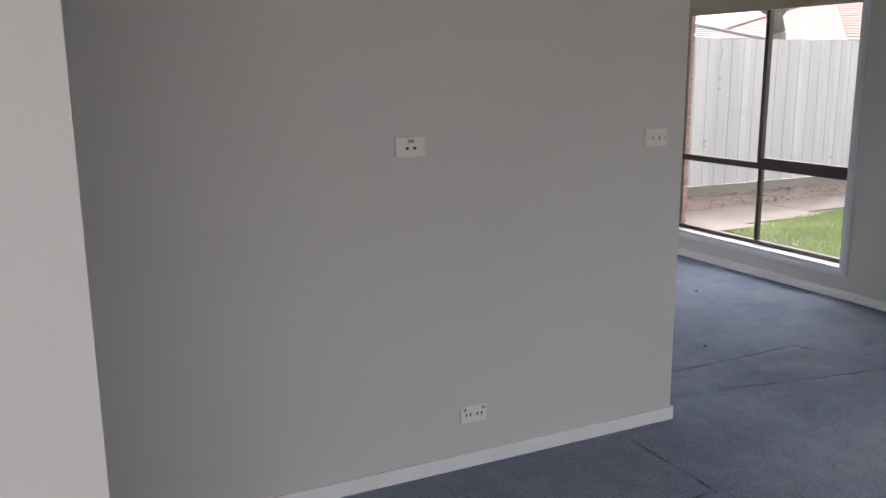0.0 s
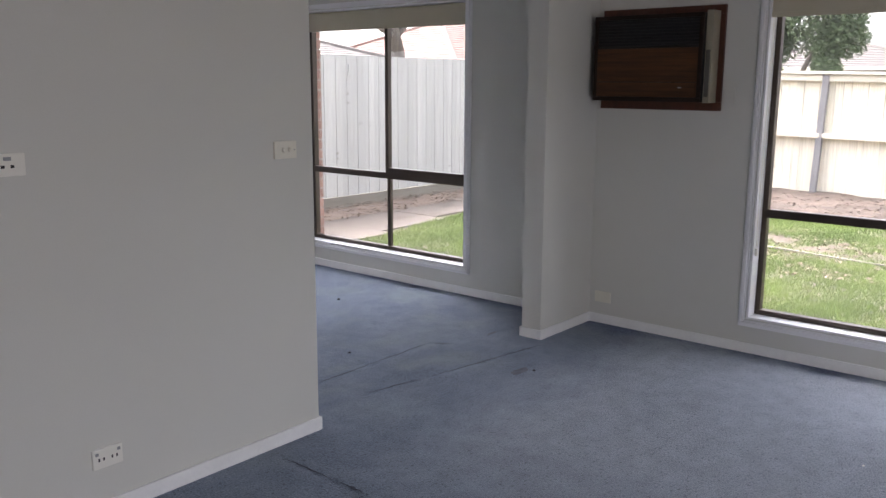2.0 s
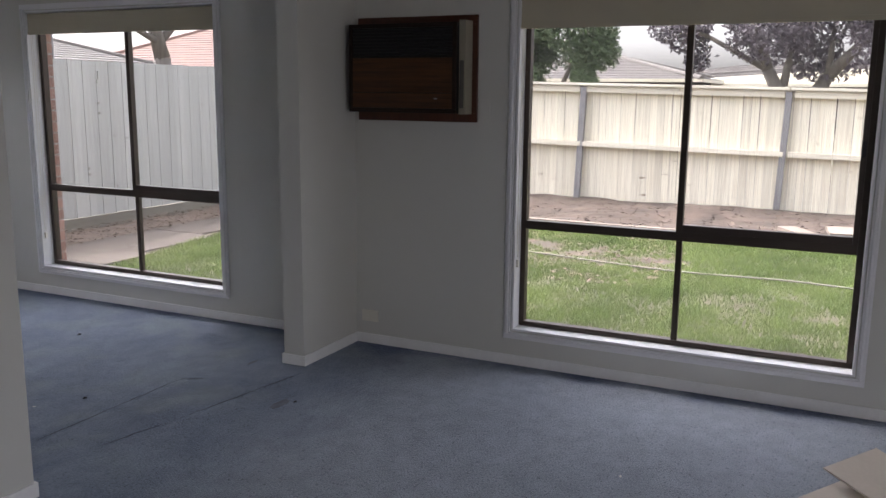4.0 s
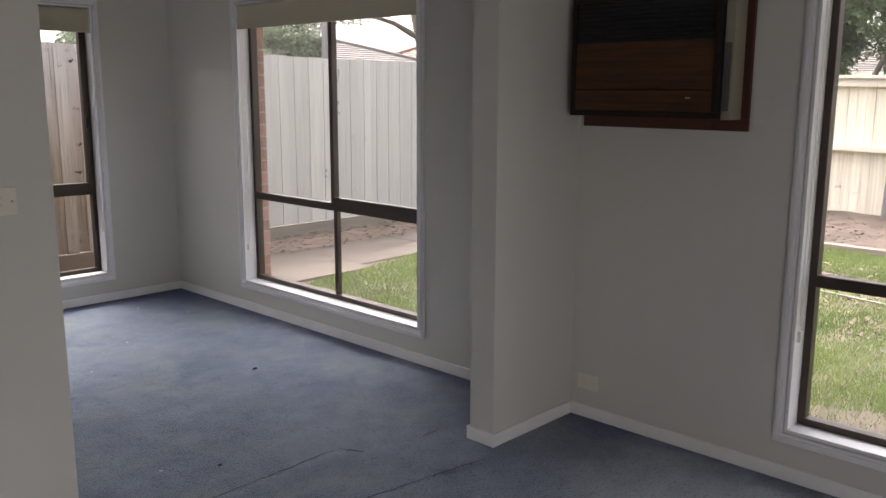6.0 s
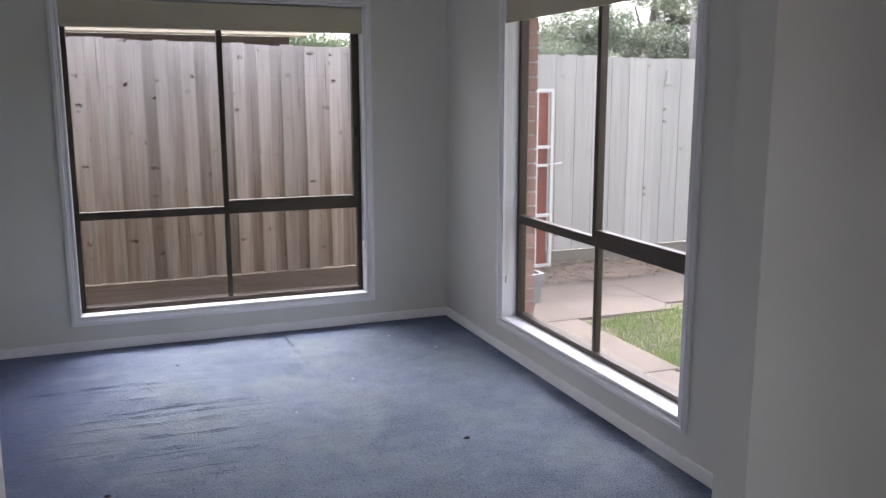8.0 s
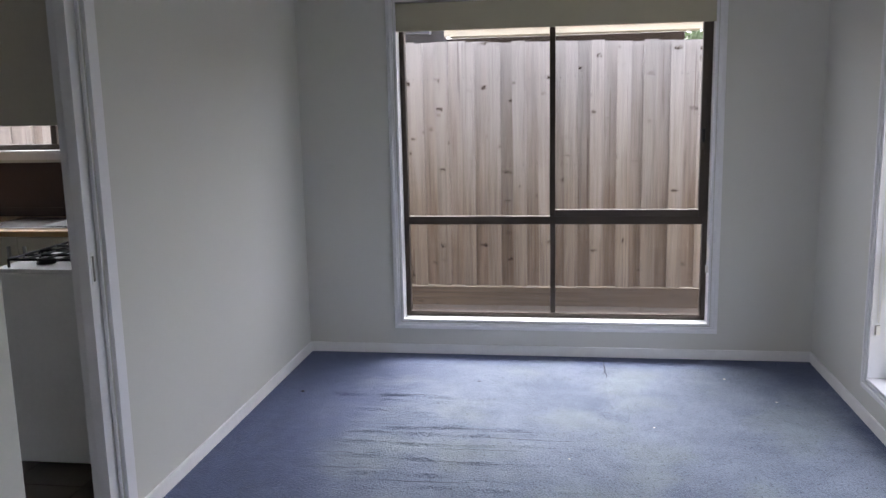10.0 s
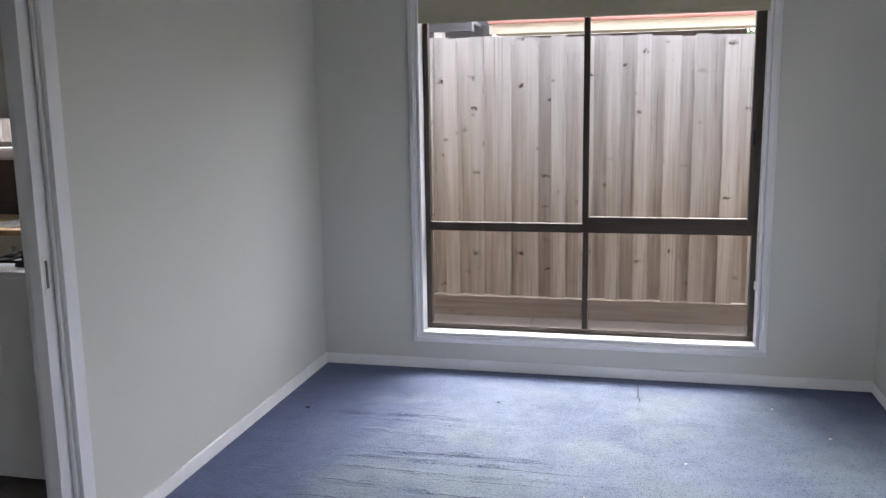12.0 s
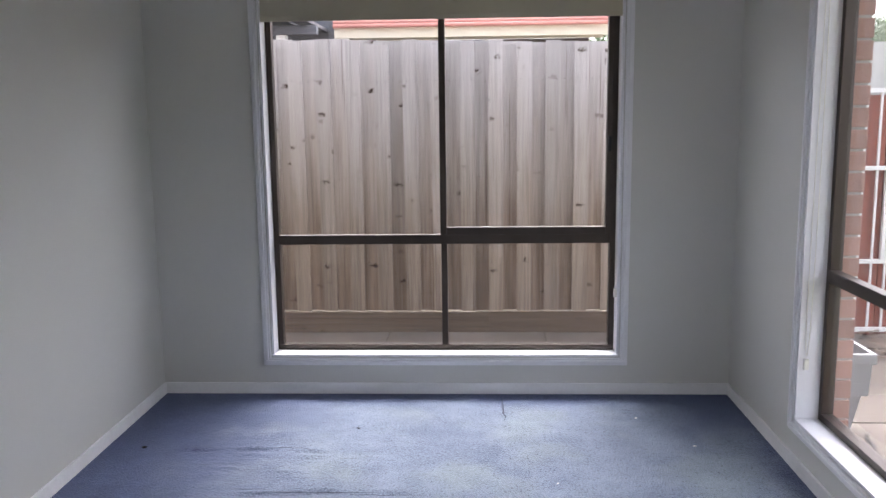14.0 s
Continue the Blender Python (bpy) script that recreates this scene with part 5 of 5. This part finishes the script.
base_unit((0.085, 6.11, 0), 0, 0.86, 2, "cream laminate base cabinet with two doors under the worktop")
base_unit((0.95, 6.11, 0), 0, 0.86, 2, "cream laminate base cabinet with two doors under the worktop")
base_unit((0.06, 4.62, 0), math.pi / 2, 0.74, 1, "plain cream laminate end cabinet under the worktop")
base_unit((0.06, 5.365, 0), math.pi / 2, 0.74, 1, "plain cream laminate end cabinet under the worktop")
solid("worktop", boxes((-0.80, 0.10, 4.60, YN, 0.838, 0.872), (0.10, XW - 0.11, 6.08, YN, 0.838, 0.872), bevel=0.006), WORKTOP, "honey-coloured laminate worktop with an L corner", "worktop")


def sink():
    root = thing("sink", (0.75, 6.4, 0.872), "stainless steel inset sink in the worktop", "sink")
    part("drainer", boxes((0.22, 1.2, 6.15, 6.60, 0.873, 0.881), bevel=0.003), STEEL, root)
    part("bowl_rim", boxes((0.62, 1.1, 6.20, 6.55, 0.881, 0.885), bevel=0.001), IRON, root, "dark bowl opening")


sink()
structure("splashback", boxes((-0.85, XW - 0.11, YN - 0.01, YN, 0.93, 1.222), (-0.85, XW - 0.11, YN - 0.018, YN, 0.873, 0.93)), SPLASH, "dark brown splashback above the worktop")


def kitchen_window():
    root = thing("window_4", (0.36, YN + 0.06, 1.285), "brown aluminium kitchen window with white reveal", "window", kind="structure")
    x0, x1, z0, z1 = -0.33, 1.05, 1.285, 2.25
    part("architrave", boxes((x0 - 0.045, x0, YN - 0.016, YN, z0 - 0.045, z1), (x1, x1 + 0.045, YN - 0.016, YN, z0 - 0.045, z1), (x0, x1, YN - 0.016, YN, z0 - 0.045, z0), bevel=0.004), TRIM, root)
    part("reveal_lining", boxes((x0, x0 + 0.014, YN - 0.01, YN + 0.115, z0, z1), (x1 - 0.014, x1, YN - 0.01, YN + 0.115, z0, z1), (x0 + 0.014, x1 - 0.014, YN - 0.01, YN + 0.115, z0, z0 + 0.014)), TRIM, root)
    part("window_frame", boxes((x0 + 0.014, x1 - 0.014, YN + 0.085, YN + 0.13, z0 + 0.014, z0 + 0.05), (x0 + 0.014, x0 + 0.05, YN + 0.085, YN + 0.13, z0 + 0.05, z1), (x1 - 0.05, x1 - 0.014, YN + 0.085, YN + 0.13, z0 + 0.05, z1), (0.34, 0.38, YN + 0.085, YN + 0.13, z0 + 0.05, z1), bevel=0.002), ALU, root)
    part("pane", boxes((x0 + 0.05, 0.34, YN + 0.10, YN + 0.104, z0 + 0.05, z1)), GLASS, root)
    part("pane", boxes((0.38, x1 - 0.05, YN + 0.10, YN + 0.104, z0 + 0.05, z1)), GLASS, root)


kitchen_window()


def wall_cabinet():
    root = thing("wall_cabinet", (-1.1, YN, 1.446), "dark brown wall cabinet beside the kitchen window", "cabinet")
    part("carcass", boxes((-1.85, -0.98, YN - 0.05, YN, 1.446, 2.01), bevel=0.004), SPLASH, root)


wall_cabinet()
outlet("power_socket", (-0.47, YN, 1.33), 0, "off-white plastic double power socket above the splashback", "double")
structure("wall_kitchen_south", boxes((-2.2, XW - 0.11, 3.2, 3.3, GZ, CEILING)), WALL, "plain pale grey plaster wall")


# ---- outer brickwork beside the yard window, and its sill ----
def brickwork():
    root = structure("wall_brick", boxes((5.225, 5.312, -3.3, W_F[0] - 0.01, GZ - 0.1, 2.5), (5.225, 5.312, W_F[1] + 0.01, W_E[0] - 0.01, GZ - 0.1, 2.5), (5.225, 5.312, W_E[1] + 0.006, 6.84, GZ - 0.1, 2.5),
        (5.225, 5.312, W_F[0] - 0.01, W_F[1] + 0.01, GZ - 0.1, 0.10), (5.225, 5.312, W_E[0] - 0.01, W_E[1] + 0.006, GZ - 0.1, 0.10),
        (-2.3, -0.5, 6.84, 6.92, GZ - 0.1, 2.5), (1.2, W_N[0] - 0.01, 6.84, 6.92, GZ - 0.1, 2.5), (W_N[1] + 0.01, 5.312, 6.84, 6.92, GZ - 0.1, 2.5),
        (-0.5, 1.2, 6.84, 6.92, GZ - 0.1, 1.2), (W_N[0] - 0.01, W_N[1] + 0.01, 6.84, 6.92, GZ - 0.1, 0.10)), MORTAR, "red brick outer wall with grey mortar")
    full = shared("brick", boxes((-0.05, 0.05, -0.115, 0.115, 0, 0.076), bevel=0.004), BRICK)
    half = shared("brick", boxes((-0.05, 0.05, -0.0525, 0.0525, 0, 0.076), bevel=0.004), BRICK)
    flat = shared("brick", boxes((-0.06, 0.06, -0.038, 0.038, -0.05, 0.05), bevel=0.004), BRICK)
    rng = random.Random(2)
    y0 = W_E[1]
    for k in range(29):
        z = GZ + 0.01 + 0.086 * k
        y = y0
        if k % 2:
            piece("brick", half, root, (5.273, y + 0.0525, z))
            y += 0.115
        while y + 0.23 < 6.95:
            piece("brick", full, root, (5.273 + rng.uniform(-0.001, 0.001), y + 0.115, z))
            y += 0.24
    for a, b in (W_E, W_F):
        y = a + 0.04
        while y < b - 0.02:
            ob = piece("sill_brick", flat, root, (5.275, y, 0.125))
            ob.rotation_euler = (0, radians(12), 0)
            y += 0.086


brickwork()


# ---- kitchen floor tiles ----
def kitchen_floor():
    root = structure("floor_kitchen", boxes((-2.2, XW - 0.03, 3.3, YN, -0.02, 0.002)), GROUT, "grey-brown ceramic tile floor with dull grout")
    me = shared("floor_tile", boxes((-0.1625, 0.1625, -0.1625, 0.1625, 0, 0.007), bevel=0.0015), FLOORTILE)
    for i in range(8):
        for j in range(8):
            x, y = XW - 0.2 - 0.331 * i, 3.88 + 0.331 * j
            if y < 6.6:
                piece("floor_tile", me, root, (x, y, 0.0015))


kitchen_floor()


# ---- fences: the palings ----
def north_fence():
    root = thing("paling_fence", (5, 8.2, GZ), "weathered brown lapped timber paling fence with a plinth board", "fence")
    rng = random.Random(11)
    wide, grey = [], []
    for k in range(6):
        bm = bmesh.new()
        h = 1.857 + 0.002 * k
        box(bm, -0.052, 0.052, -0.010, 0.010, 0, h)
        bmesh.ops.subdivide_edges(bm, edges=[e for e in bm.edges if abs(e.verts[0].co.z - e.verts[1].co.z) > 1], cuts=5)
        for v in bm.verts:
            v.co.x += 0.0025 * noise.noise((k * 3.1, v.co.x * 9, v.co.z * 1.3))
            v.co.y += 0.004 * noise.noise((k * 5.7, 2.0, v.co.z * 1.7))
        wide.append(shared("paling", bm, PALING))
        pale = wide[-1].copy()
        pale.materials[0] = HAZYPALING
        grey.append(pale)
    # the lapped row's darker colour stands for the shade between the boards
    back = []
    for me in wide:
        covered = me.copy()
        covered.materials[0] = SHADEDPALING
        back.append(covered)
    faces = []
    # wide palings at an even pitch, with a second row lapped behind their gaps
    for i in range(-25, 55):
        for front in (True, False):
            x = 2.535 + 0.195 * i + (0 if front else 0.0975) + rng.uniform(-0.005, 0.005)
            brown = x < 5.75
            if not -2.4 < x < 13.1:
                continue
            w = rng.uniform(0.099, 0.104) if front else 0.13
            y = 8.2 if front else (8.231 if brown else 8.2065)
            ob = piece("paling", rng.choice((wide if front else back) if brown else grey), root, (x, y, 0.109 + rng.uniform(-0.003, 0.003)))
            ob.rotation_euler = (0, radians(rng.uniform(-0.25, 0.25)), radians(rng.uniform(-0.8, 0.8)))
            ob.scale = (w / 0.104, 0.8 if brown else 0.5, 1.015 - 0.0085 * max(0, min(x, 8) - 2.5) + rng.uniform(-0.003, 0.003))
            faces.append((x, 0.1 if front else 0.08, y - (0.008 if brown else 0.005)))
    for k in range(8):
        a = -2.45 + 2.1 * k
        near, far = (8.194, 8.224) if a < 5 else (8.212, 8.236)
        bm = boxes((a, a + 2.1, near, far, GZ - 0.02, 0.102 + 0.002 * math.sin(k * 2.3)), bevel=0.003)
        part("plinth_board", bm, PLINTH if a < 5 else GREYPLINTH, root)
    rng = random.Random(14)
    v, f = [], []
    for x0, w, y in faces:
        for x in (x0 - 0.28 * w, x0 + 0.28 * w):
            for z in (1.72, 0.45, 1.05):
                zz, r = z + rng.uniform(-0.012, 0.012), 0.0042
                k = len(v)
                v.extend([(x - r, y - 0.001, zz), (x, y - 0.001, zz - r), (x + r, y - 0.001, zz), (x, y - 0.001, zz + r), (x, y - 0.003, zz)])
                f.extend([(k, k + 1, k + 4), (k + 1, k + 2, k + 4), (k + 2, k + 3, k + 4), (k + 3, k, k + 4)])
    me = bpy.data.meshes.new("nails")
    me.from_pydata(v, [], f)
    me.materials.append(DARKAC)
    nails = new("nails", me)
    nails.parent = root
    nails.location = -PLACE[root]
    tagged(nails, label="rusty nail heads", kind="stuff")
    part("rail", boxes((-2.45, 13.1, 8.258, 8.30, 0.35, 0.42), (-2.45, 13.1, 8.258, 8.30, 1.65, 1.72)), PALING, root)
    return root


north_fence()


def front_fence():
    root = thing("timber_fence", (13.3, 2.5, GZ), "pale treated-pine fence with cap rail, mid rail and grey posts", "fence")
    rng = random.Random(5)
    kinds = []
    for k in range(5):
        kinds.append(shared("paling", boxes((-0.008, 0.008, -0.0522, 0.0522, 0, 1.5)), PINE))

    def top(y):
        return 1.70 + 0.018 * (y - 2.5)

    y = -6.0
    while y < 8.2:
        ob = piece("paling", rng.choice(kinds), root, (13.26 + rng.uniform(-0.004, 0.004), y, -0.03))
        ob.scale.z = (top(y) + 0.03) / 1.5
        ob.rotation_euler = (radians(rng.uniform(-0.3, 0.3)), 0, radians(rng.uniform(-2, 2)))
        y += 0.1085
    for y0 in (-4.85, -1.95, 0.95, 3.83, 6.7):
        post = boxes((13.13, 13.22, y0 - 0.042, y0 + 0.042, -0.12, top(y0) - 0.02), bevel=0.006)
        bmesh.ops.rotate(post, verts=post.verts, cent=(13.17, y0, 1.6), matrix=Matrix.Rotation(0.032, 3, "X"))
        part("post", post, POSTGREY, root, "grey weathered fence post")
        for zz in (top(y0) - 0.87,):
            bm = boxes((13.12, 13.25, y0 + 0.02, y0 + 2.86, zz - 0.035, zz + 0.035), bevel=0.006)
            bmesh.ops.rotate(bm, verts=bm.verts, cent=(13, y0, zz), matrix=Matrix.Rotation(0.018, 3, "X"))
            part("mid_rail", bm, PINERAIL, root)
        bm = boxes((13.10, 13.29, y0, y0 + 2.885, top(y0), top(y0) + 0.04), bevel=0.005)
        bmesh.ops.rotate(bm, verts=bm.verts, cent=(13, y0, top(y0)), matrix=Matrix.Rotation(0.018, 3, "X"))
        part("cap_rail", bm, PINERAIL, root)
        bm = boxes((13.15, 13.25, y0 + 0.05, y0 + 2.83, top(y0) - 0.10, top(y0) - 0.005), bevel=0.005)
        bmesh.ops.rotate(bm, verts=bm.verts, cent=(13, y0, top(y0)), matrix=Matrix.Rotation(0.018, 3, "X"))
        part("top_rail", bm, PINERAIL, root)
    return root


front_fence()
